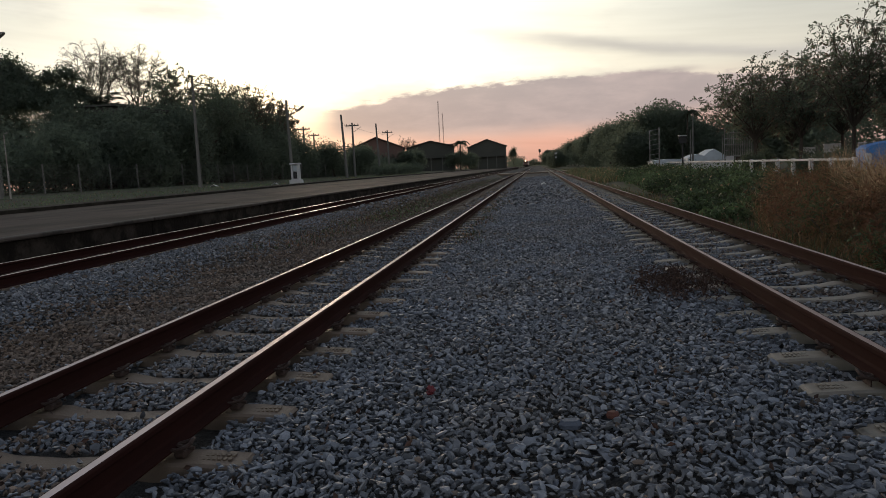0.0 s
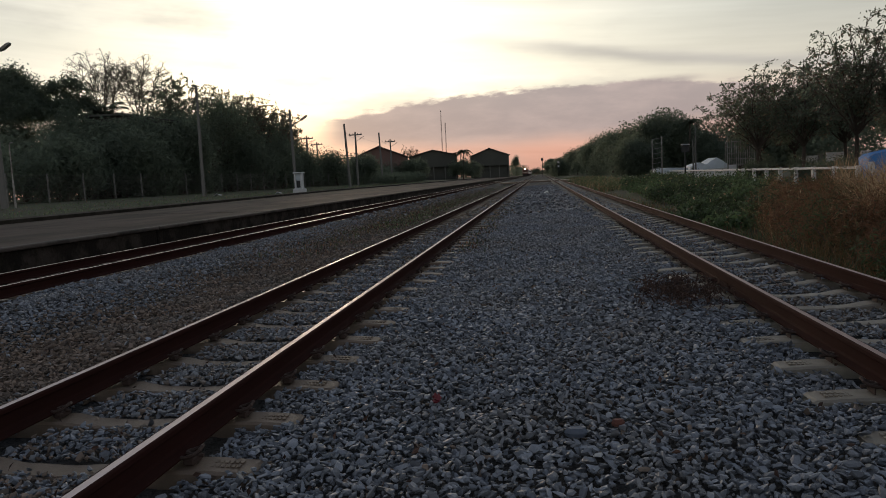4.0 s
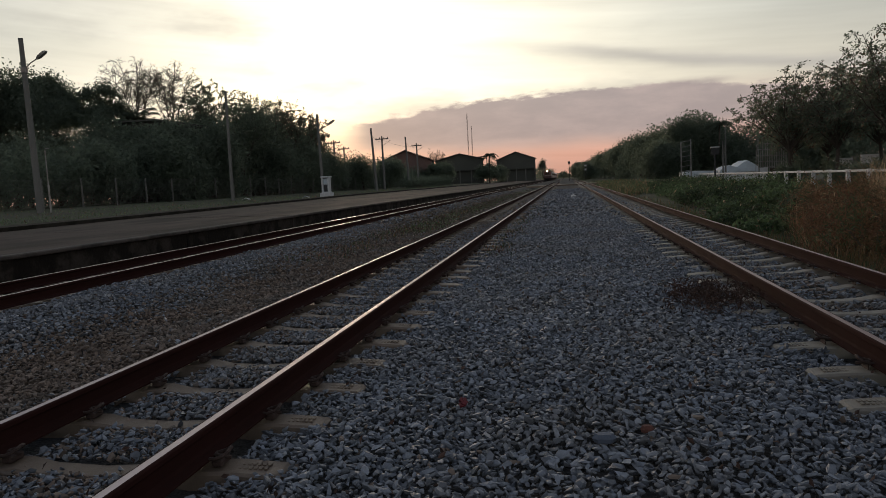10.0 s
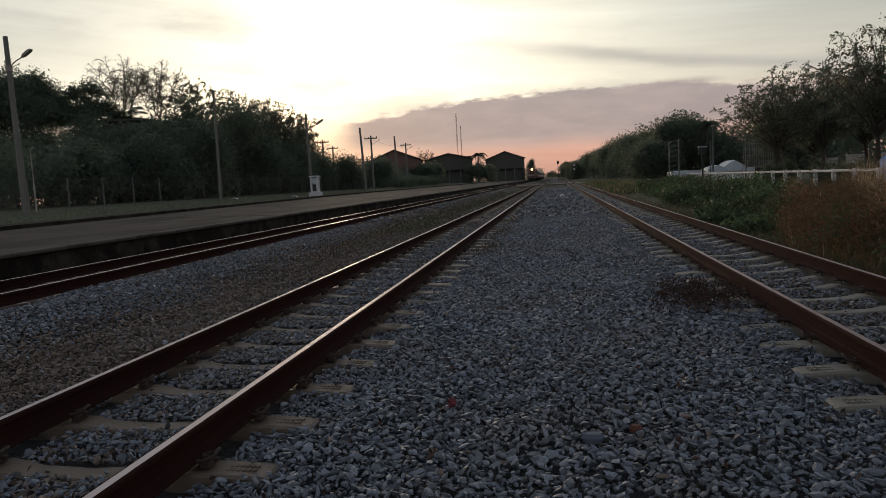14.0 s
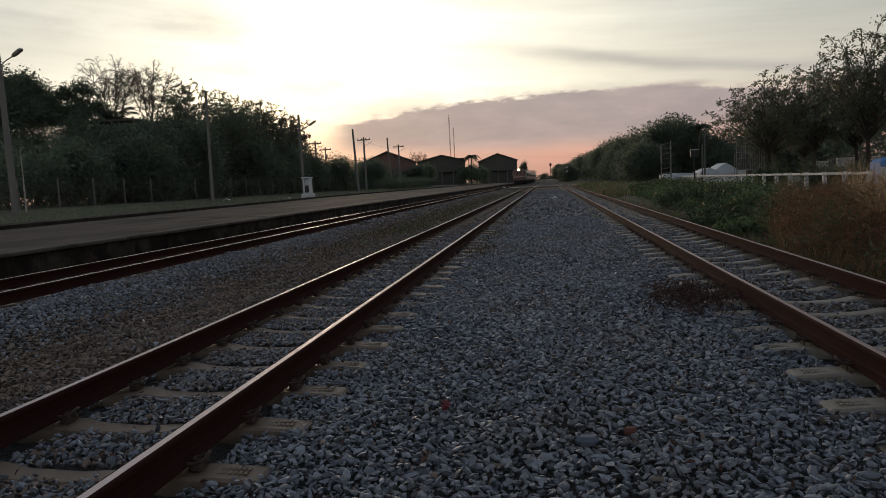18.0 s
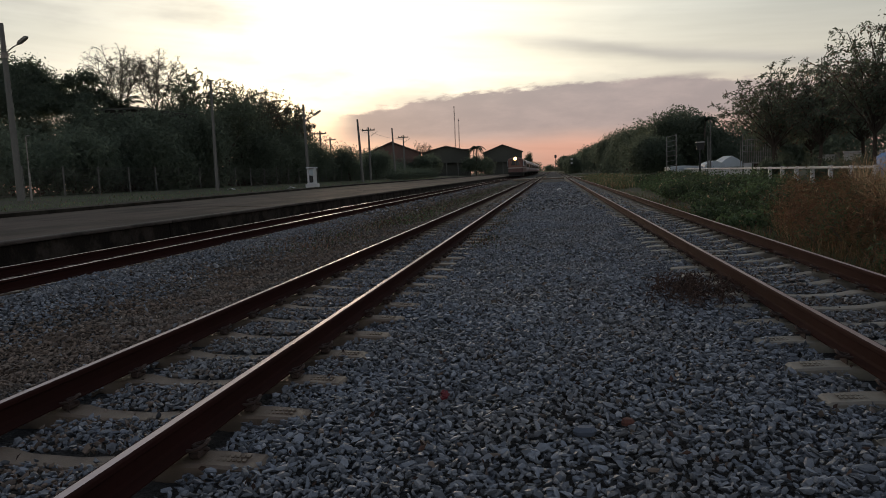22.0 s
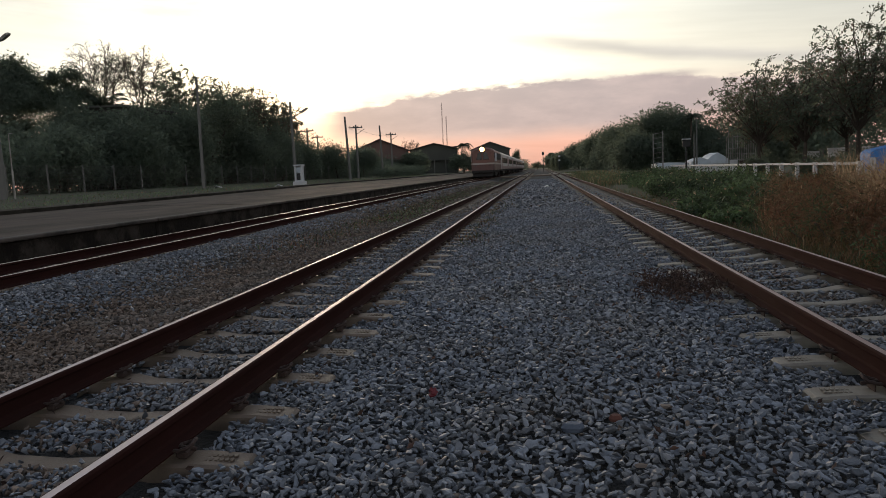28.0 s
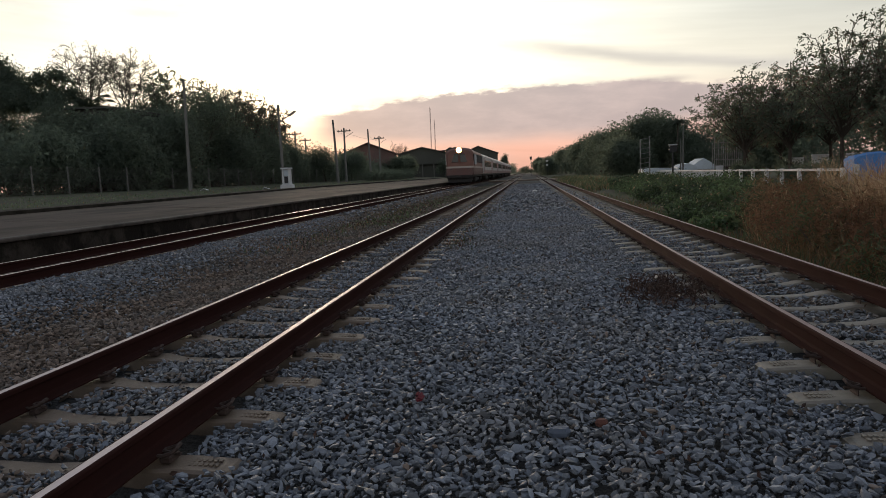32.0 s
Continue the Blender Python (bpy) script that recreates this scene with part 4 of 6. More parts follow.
def build_left_trees():
    g = "trees behind the platform fence"
    dense = "dense dark broad tree against the sunset behind a wire fence"
    leafy = "leafy tree with an uneven crown against the sunset"
    #   x, y, height above ground, spread, leaves, seed, label, material
    rows = [(-45.3, 57, 8.9, 3.8, 10000, 53, dense, M_LEAF_DARK), (-52.5, 58, 10.2, 4.4, 10000, 54, dense, M_LEAF_DARK), (-31.3, 58.5, 6.9, 2.2, 7000, 55, dense, M_LEAF_DARK), (-42.0, 57, 8.1, 4.4, 12000, 3, dense, M_LEAF_DARK),
            (-37.0, 52, 6.8, 4.0, 8000, 4, leafy, M_LEAF), (-36.5, 64, 8.4, 4.4, 8000, 5, dense, M_LEAF_DARK), (-33.5, 62, 8.6, 3.6, 6500, 6, leafy, M_LEAF),
            (-33.0, 68, 10.2, 3.6, 7000, 7, leafy, M_LEAF), (-39.5, 66, 8.2, 4.2, 9000, 23, dense, M_LEAF_DARK), (-33.5, 74, 10.0, 4.0, 8000, 8, leafy, M_LEAF), (-32.5, 80, 8.8, 3.8, 8000, 9, dense, M_LEAF_DARK),
            (-33.0, 87, 8.2, 3.6, 6500, 10, leafy, M_LEAF), (-34.6, 95, 7.2, 3.6, 5000, 11, leafy, M_LEAF), (-35.5, 106, 5.0, 3.6, 5000, 12, leafy, M_LEAF),
            (-31.5, 56, 5.4, 3.0, 8000, 13, leafy, M_LEAF_DARK), (-32.6, 51.5, 5.5, 3.4, 9000, 24, dense, M_LEAF_DARK), (-34.8, 53.2, 5.7, 3.4, 9000, 25, dense, M_LEAF_DARK), (-37.6, 54, 5.9, 3.6, 9000, 26, dense, M_LEAF_DARK), (-32.6, 54.8, 6.7, 2.6, 8000, 41, dense, M_LEAF_DARK), (-35.6, 55.2, 6.9, 2.6, 8000, 42, dense, M_LEAF_DARK),
            (-35.6, 71, 10.2, 3.8, 7000, 27, leafy, M_LEAF), (-36.0, 78, 9.7, 3.8, 7000, 28, leafy, M_LEAF), (-35.5, 84, 9.0, 3.8, 6500, 29, leafy, M_LEAF), (-30.8, 72, 5.4, 3.0, 6000, 14, leafy, M_LEAF_DARK), (-31.5, 88, 5.2, 3.0, 5000, 15, leafy, M_LEAF_DARK),
            (-28.6, 97, 5.2, 3.0, 6000, 19, leafy, M_LEAF_DARK), (-27.2, 106, 4.6, 2.8, 5000, 20, leafy, M_LEAF_DARK), (-29.5, 112, 5.0, 3.0, 5000, 21, leafy, M_LEAF_DARK),
            (-37.8, 62, 8.2, 4.0, 9000, 22, dense, M_LEAF_DARK), (-52, 50, 9.0, 4.5, 8000, 16, dense, M_LEAF_DARK), (-41, 48, 5.6, 3.6, 7000, 17, dense, M_LEAF_DARK), (-33, 44, 4.2, 2.6, 5000, 18, leafy, M_LEAF_DARK)]
    for x, y, h, s, n, seed, label, mat in rows:
        build_tree("tree", (x, y, ground_z(x) - 0.05), h, s, label, mat, int(n * 1.25), 0.25, levels=4, seed=seed, puff=0.75, group=g, twig_level=3, hang=0.7, fork=0.2)
    # broad spreading crowns, open underneath
    for x, y, h, sp, n, seed, low in ((-50.5, 57, 13.0, 6.2, 30000, 1, 7.6), (-46.4, 60, 11.9, 5.6, 30000, 2, 7.4), (-55, 54, 13.4, 6.0, 24000, 43, 7.0), (-48.6, 60.5, 12.5, 4.4, 24000, 56, 7.8)):
        build_tree("tree", (x, y, ground_z(x) - 0.05), h, sp, "broad spreading tree with a layered crown against the sunset", M_LEAF_DARK, n, 0.24, levels=5, seed=seed, puff=1.1, group=g, twig_level=3,
                   hang=0.4, fork=0.25, low=low, dome=0.2, squash=0.6)
    # open trees standing above the rest
    for x, y, h, sp, n, seed in ((-41.6, 63.5, 13.4, 2.8, 9, 35), (-38.6, 65, 12.9, 2.6, 8, 36)):
        build_spray_tree("bare_tree", (x, y, 0.95), h, sp, 8.6, "almost leafless tree with fine curling twigs against the bright sky", stems=n + 2, sides=16, twigs=8, leaves=1, leaf_size=0.17, twig=0.016, r0=0.10,
                         fork=0.5, reach=0.17, flat=0.2, droop=0.9, seed=seed, group=g)
    build_spray_tree("bare_tree", (-34.7, 64.5, 0.95), 11.1, 3.4, 6.5, "thin tree with sparse drooping leaves against the bright sky", stems=12, sides=9, twigs=6, leaves=3, leaf_size=0.34, twig=0.02, r0=0.13,
                     fork=0.4, reach=0.17, flat=0.35, droop=0.7, seed=37, group=g)
    for x, y, h, sp, seed in ((-34.4, 73, 11.2, 2.4, 44), (-33.2, 77, 10.8, 2.6, 45), (-32.6, 80, 10.3, 2.6, 46), (-32.6, 86, 10.0, 2.8, 47), (-33.4, 91, 8.7, 2.0, 48)):
        build_spray_tree("feathery_tree", (x, y, 0.95), h, sp, h * 0.55, "feathery open tree with small leaves catching the sunset", stems=12, sides=9, twigs=6, leaves=3, leaf_size=0.28, twig=0.022, r0=0.11,
                         fork=0.35, reach=0.17, flat=0.35, droop=0.3, seed=seed, group=g, second=(M_LEAF_RED, 0.25))
    for x, y, h, seed in ((-32.9, 71, 10.3, 51), (-33.1, 73.5, 10.0, 52)):
        build_tree("columnar_tree", (x, y, 0.9), h, 0.55, "narrow columnar tree with a pointed top", M_LEAF_DARK, 6000, 0.2, levels=5, seed=seed, puff=0.28, group=g, twig_level=3, hang=0.5, fork=0.3)
    build_palm((-41.6, 62.6, 0.95), 7.5, 15, "small palm with upright spiky fronds beside the store", 8, up=1.3)
    # low scrub along the fence, further down the line
    r = random.Random(5)
    for i in range(64):
        y = 36 + (i % 32) * 4.2 + r.uniform(-1, 1)
        x = -31.0 - (i // 32) * 4.5 - r.uniform(0, 2.5) - max(0, (60 - y) * 0.1) * (i // 32)
        build_shrub("scrub_bush", (x, y, ground_z(x)), 2.8, 3.2, r.uniform(2.6, 4.4) + (1.8 if i >= 32 and y < 105 else 0), 1700, 0.31, "dark scrub along the platform fence", M_LEAF_DARK, seed=50 + i,
                    group="scrub along the fence")


def build_right_trees():
    g = "trees in a row beyond the white railing"
    r = random.Random(9)
    big = "tall dense dark-green tree beyond the railway yard"
    for i, (x, y, h, s) in enumerate(((21.5, 128, 12.6, 6.6), (26.5, 132, 10.0, 5.6), (17.5, 138, 10.2, 5.2), (30, 122, 8.8, 6.0), (17, 165, 10.4, 5.5), (19, 195, 11, 6), (14.5, 215, 9.6, 5),
                                      (17, 250, 11, 6), (14, 290, 10.5, 6), (33, 110, 9.0, 6.0), (16, 120, 6.6, 4.2), (36, 100, 8.4, 6.0), (16.2, 152, 10.3, 5.0), (14.2, 178, 10.0, 5.0), (13.4, 204, 9.4, 5.0), (12.4, 232, 8.8, 5.0), (24, 138, 11.2, 5.6))):
        build_tree("tree", (x, y, ground_z(x) - 0.05), h, s, big, M_LEAF_DARK, 19000 if y < 150 else 9000, 0.40, levels=5, seed=60 + i, puff=0.9, group=g, twig_level=2, hang=1.2, fork=0.15, dome=0.3)
    for i, (x, y, h) in enumerate(((8, 390, 8.5), (13, 380, 8), (5.0, 430, 7.5), (11, 330, 7.5), (18, 340, 10))):
        build_tree("tree", (x, y, 0), h, 4.6, "distant dark tree at the end of the line", M_LEAF_DARK, 2500, 0.6, levels=3, seed=80 + i, puff=0.9, group=g, twig_level=2)
    near = "broad tree with reddish young leaves and open twigs"
    for i, (x, y, h, sp, low, n) in enumerate(((13.5, 46, 7.2, 3.4, 3.1, 6), (15.0, 42.5, 7.1, 2.8, 2.8, 6), (15.7, 37.5, 8.3, 2.8, 2.6, 5), (17.6, 37, 8.9, 3.0, 2.6, 5), (15.4, 52, 6.6, 3.6, 3.0, 7), (18.6, 46, 7.6, 4.0, 2.9, 7),
                                                (17.0, 34, 4.6, 2.4, 2.2, 6), (20.8, 38, 9.2, 3.6, 2.4, 6), (18.4, 54, 6.6, 4.0, 2.8, 7))):
        build_spray_tree("tree", (x, y, ground_z(x) - 0.05), h, sp, low, near, stems=20, sides=9, twigs=6, leaves=n, leaf_size=0.185, second=(M_LEAF_RED, 0.12), r0=0.11, fork=0.28, twig=0.010,
                         reach=0.2, droop=0.6, flat=0.72, seed=100 + i, group="trees by the yard railing", bare=0.2)
    build_palm((24.9, 122, 0), 8.4, 13, "palm fronds standing out of the dark trees", 9, up=0.4)


def build_undergrowth():
    # reddish dry grass thicket beside the right-hand track
    n = 11000
    y = 6.0 + 10.0 * rng.uniform(size=n) ** 0.8
    x = 3.45 + np.maximum(0, (y - 11) * 0.24) + np.abs(rng.normal(0, 1.0, n)) * (0.5 + y * 0.16)
    tall = np.clip(0.3 + (x - 3.4) * 0.5, 0.25, 1.0)
    tall = tall * np.clip((y - 3) / 8, 0.4, 1)
    build_grass("dry_grass", "tall dry reddish-brown grass beside the track", x, y, 0.8 * tall, 0.0035, [M_DRY, M_STRAW, M_BUSH], [0.66, 0.10, 0.24], lean=0.9)
    # fans of pale seed plumes
    fans = 150
    fy = rng.uniform(9.5, 19, fans)
    fx = 4.3 + (fy - 8) * 0.26 + np.abs(rng.normal(0, 0.8, fans))
    fy[:45] = rng.uniform(9.5, 12.5, 45)
    fx[:45] = rng.uniform(5.0, 6.6, 45)
    x = np.repeat(fx, 26) + rng.normal(0, 0.05, fans * 26)
    y = np.repeat(fy, 26) + rng.normal(0, 0.05, fans * 26)
    build_grass("plume_grass", "pale straw-coloured plumes of seeding grass", x, y, np.repeat(rng.uniform(0.85, 1.4, fans), 26), 0.006, [M_STRAW, M_DRY], [0.65, 0.35], lean=0.5)
    n = 16000
    y = 5.5 + rng.exponential(16, n)
    x = 3.25 + np.abs(rng.normal(0, 0.45, n))
    build_grass("edge_grass", "short dark grass along the edge of the ballast", x, y, 0.2, 0.006, [M_BUSH, M_DRY], [0.6, 0.4], lean=0.7)
    n = 12000
    y = rng.uniform(46, 125, n)
    x = 3.9 + np.abs(rng.normal(0, 1.6, n)) * (0.5 + y / 80)
    build_grass("verge_grass", "pale dry grass on the verge along the track", x, y, 0.5, 0.013, [M_STRAW, M_BUSH, M_DRY], [0.1, 0.72, 0.18], lean=0.8)
    n = 14000
    y = rng.uniform(20, 130, n)
    x = -16.5 - np.abs(rng.normal(0, 5.0, n))
    build_grass("lineside_grass", "short dry grass behind the platform", x, y, 0.1, 0.012, [M_BUSH, M_DRY], [0.85, 0.15], lean=0.8)
    r = random.Random(12)
    for i in range(64):
        y = 15.6 + i * 0.6 + r.uniform(-0.6, 0.6)
        x = 4.1 + r.uniform(0, 0.5) + (y - 12) * 0.05 + (i % 4) * 0.95
        build_shrub("bush", (x, y, ground_z(x)), r.uniform(0.7, 1.1), r.uniform(0.8, 1.2), r.uniform(0.38, 0.92), 1600, 0.105, "low green roadside bush beside the track", M_BUSH,
                    seed=200 + i, group="bushes along the track", second=(M_STRAW, 0.02))
    for i in range(54):
        y = 6.8 + i * 0.22
        x = 4.2 + r.uniform(0, 2.0) + max(0, y - 12) * 0.2
        build_shrub("dry_bush", (x, y, ground_z(x)), 0.75, 0.8, r.uniform(0.55, 1.1), 2900, 0.095, "dry bush with brown and russet leaves", M_DRY, seed=240 + i,
                    group="dry bushes along the track", second=((M_STRAW, 0.18) if i % 3 == 1 else (M_BUSH, 0.15 if i % 4 else 0.6)), wide=0.035)


def build_palm(at, h, n, label, seed, up=0.0):
    """A leaning stem with a crown of drooping feathered fronds."""
    t = thing("palm_tree", at, label, "palm tree")
    r = random.Random(seed)
    part("trunk", Shape().tube([(0, 0, -0.2), (0.1, 0, h * 0.5), (0.25, 0, h)], [0.2, 0.15, 0.11], 8), M_TRUNK, t)
    for k in range(n):
        a, rise = 6.283 * k / n + r.uniform(-0.2, 0.2), r.uniform(0.0, 1.1) + up
        u = Vector((math.cos(a), math.sin(a), 0))
        side = Vector((-u.y, u.x, 0))
        spine = [Vector((0.25, 0, h)) + u * (2.3 * s) + Vector((0, 0, rise * 1.5 * s - 2.0 * s * s)) for s in (0, 0.25, 0.5, 0.75, 1.0)]
        f = Shape().tube(spine, [0.03, 0.025, 0.02, 0.015, 0.008], 4)
        for i in range(12):
            s = 0.1 + 0.88 * i / 11
            p = spine[min(3, int(s * 4))].lerp(spine[min(3, int(s * 4)) + 1], s * 4 - min(3, int(s * 4)))
            for hand in (-1, 1):
                tip = p + side * hand * 0.55 * (1 - 0.5 * s) + u * 0.25 + Vector((0, 0, -0.25))
                f.tube([p, p.lerp(tip, 0.5) + Vector((0, 0, 0.04)), tip], [0.05, 0.075, 0.012], 3, cap=False)
        part("frond", f, M_LEAF_DARK, t)


def build_line_end_trees():
    g = "trees round the goods sheds"
    for i, (x, y, h, s, n) in enumerate(((-27.2, 148, 4.6, 2.0, 5000), (-26.4, 156, 5.2, 2.2, 5000), (-33.5, 143, 3.2, 2.0, 4000), (-37.5, 142, 3.8, 2.4, 5000), (-21.2, 181, 5.0, 2.0, 5000), (-18.6, 200, 5.2, 2.4, 5000), (-20.4, 190, 5.6, 2.2, 5000),
                                         (-10.6, 330, 10.4, 2.3, 6000), (-1.5, 420, 5.0, 3.0, 3000))):
        build_tree("tree", (x, y, ground_z(x) - 0.05), h, s, "leafy tree beside the goods sheds", M_LEAF, n, 0.3, levels=4, seed=400 + i, puff=0.7, group=g, twig_level=3, hang=0.4, fork=0.2)
    build_tree("bare_tree", (-37.0, 200, 0.7), 11.4, 4.6, "small leafless tree behind the sheds", M_LEAF, 300, 0.15, levels=6, fan=2, twig=0.028, seed=411, puff=0.3, fork=0.4, group=g, vase=True, first=6)
    build_palm((-19.8, 183, 0.5), 7.6, 13, "palm with drooping fronds between two sheds", 5)
    for i, (x, y, h, s) in enumerate(((4.9, 238, 4.8, 2.0), (7.2, 226, 5.6, 2.8), (6.4, 262, 5.4, 2.6), (9.5, 245, 6.5, 3.2), (5.4, 300, 5.5, 2.6))):
        build_tree("tree", (x, y, ground_z(x) - 0.05), h, s, "low dense tree close to the end of the line", M_LEAF_DARK, 5000, 0.42, levels=4, seed=420 + i, puff=0.8, group="trees at the end of the line", twig_level=2, hang=0.8, fork=0.15)
    r = random.Random(31)
    for i in range(26):
        y = 100 + i * 2.0
        x = -22.6 - (i % 2) * 0.9 - (y - 100) * 0.045
        build_shrub("hedge_bush", (x, y, ground_z(x)), 1.0, 1.2, r.uniform(1.5, 2.1), 900, 0.2, "clipped hedge bush before the goods sheds", M_LEAF_DARK, seed=450 + i, group="hedge before the sheds")


def build_far_woods():
    """Closed edges of woodland beyond the yard and the fence."""
    for label, line, n, size in (("distant dark woodland edge beyond the sheds", [(-70, 60, 7), (-52, 100, 6.5), (-44, 130, 5.5), (-52, 200, 7.5), (-40, 330, 8), (-18, 480, 8.5), (-12, 640, 9)], 26000, 0.75),
                                 ("dark woodland edge beyond the yard", [(60, 40, 8), (40, 70, 7.5), (34, 100, 7), (28, 150, 8), (22, 260, 8), (16, 420, 8), (8, 640, 9)], 26000, 0.6),
                                 ("low hazy line of trees across the far end of the tracks", [(-30, 640, 9), (-6, 660, 5), (4, 670, 4.5), (20, 640, 8)], 3000, 0.9)):
        seg = rng.uniform(0, len(line) - 1.001, n)
        k = seg.astype(int)
        a, b = np.array(line)[k], np.array(line)[k + 1]
        p = a + (b - a) * (seg - k)[:, None]
        lump = 0.72 + 0.28 * np.sin(seg * 23.0) * np.sin(seg * 9.1 + 1.0)
        h = p[:, 2] * lump * rng.uniform(0.02, 1.0, n) ** 0.8
        c = np.stack([p[:, 0] + rng.normal(0, 1.4, n), p[:, 1] + rng.normal(0, 1.4, n), h + 0.3], 1)
        v, loops, sizes = leaf_arrays(c, size)
        tagged(new("far_woods", array_mesh("far_woods", v, loops, sizes, [M_LEAF_DARK])), label, "woodland", kind="stuff")


# ---- posts, fences and buildings ----


def build_fence():
    f = thing("wire_fence", (-29, 0, ground_z(-29)), "wire-mesh fence on thin concrete posts behind the platform", "fence")
    post = Shape().box((-0.042, -0.042, -0.2), (0.042, 0.042, 1.75), 0.012).mesh("post", M_POST)
    ys = [24.8 + 3.29 * i for i in range(31)]
    for y in ys:
        part("post", post, None, f).location = (0, y, 0)
    for k in range(9):
        z = 0.12 + k * 0.19
        part("wire", Shape().tube([(0.06, ys[0], z), (0.06, ys[-1], z)], 0.006, 4), M_WIRE, f)
    mesh_wires = Shape()
    y = ys[0]
    while y < ys[0] + 50:
        mesh_wires.tube([(0.065, y, 0.1), (0.065, y, 1.66)], 0.004, 3, cap=False)
        y += 0.16
    tagged(part("mesh", mesh_wires, M_WIRE, f), kind="stuff")


def concrete_pole(name, at, h, label, category="pole", lean=(0, 0), r=0.16, group="poles along the platform"):
    p = thing(name, at, label, category, group)
    part("pole", Shape().tube([(0, 0, -0.3), (lean[0] * 0.5, lean[1] * 0.5, h * 0.5), (lean[0], lean[1], h)], [r, r * 0.82, r * 0.62], 10), M_POST, p)
    return p


def lamp_arm(p, h, reach, rise, turn, lean=0.0, size=1.0):
    """A bent arm with a flat street-lamp head."""
    a = radians(turn)
    u = Vector((math.cos(a), math.sin(a), 0))
    foot = Vector((lean, 0, h))
    tip = foot + u * reach + Vector((0, 0, rise))
    part("arm", Shape().tube([foot, foot.lerp(tip, 0.5) + Vector((0, 0, rise * 0.12)), tip], 0.035 * size, 6), M_GALV, p)
    d = (tip - foot).normalized()
    s = Shape()
    side = Vector((-u.y, u.x, 0))
    upv = side.cross(d) * -1
    ring = lambda q, w, t: [q + side * w + upv * t, q - side * w + upv * t, q - side * w * 0.8 - upv * t, q + side * w * 0.8 - upv * t]
    s.loft([ring(tip - d * 0.05, 0.06 * size, 0.04 * size), ring(tip + d * 0.15 * size, 0.15 * size, 0.08 * size), ring(tip + d * 0.65 * size, 0.17 * size, 0.07 * size),
            ring(tip + d * 0.78 * size, 0.11 * size, 0.03 * size)])
    part("lamp_head", s, M_GALV, p, "unlit grey lamp head")


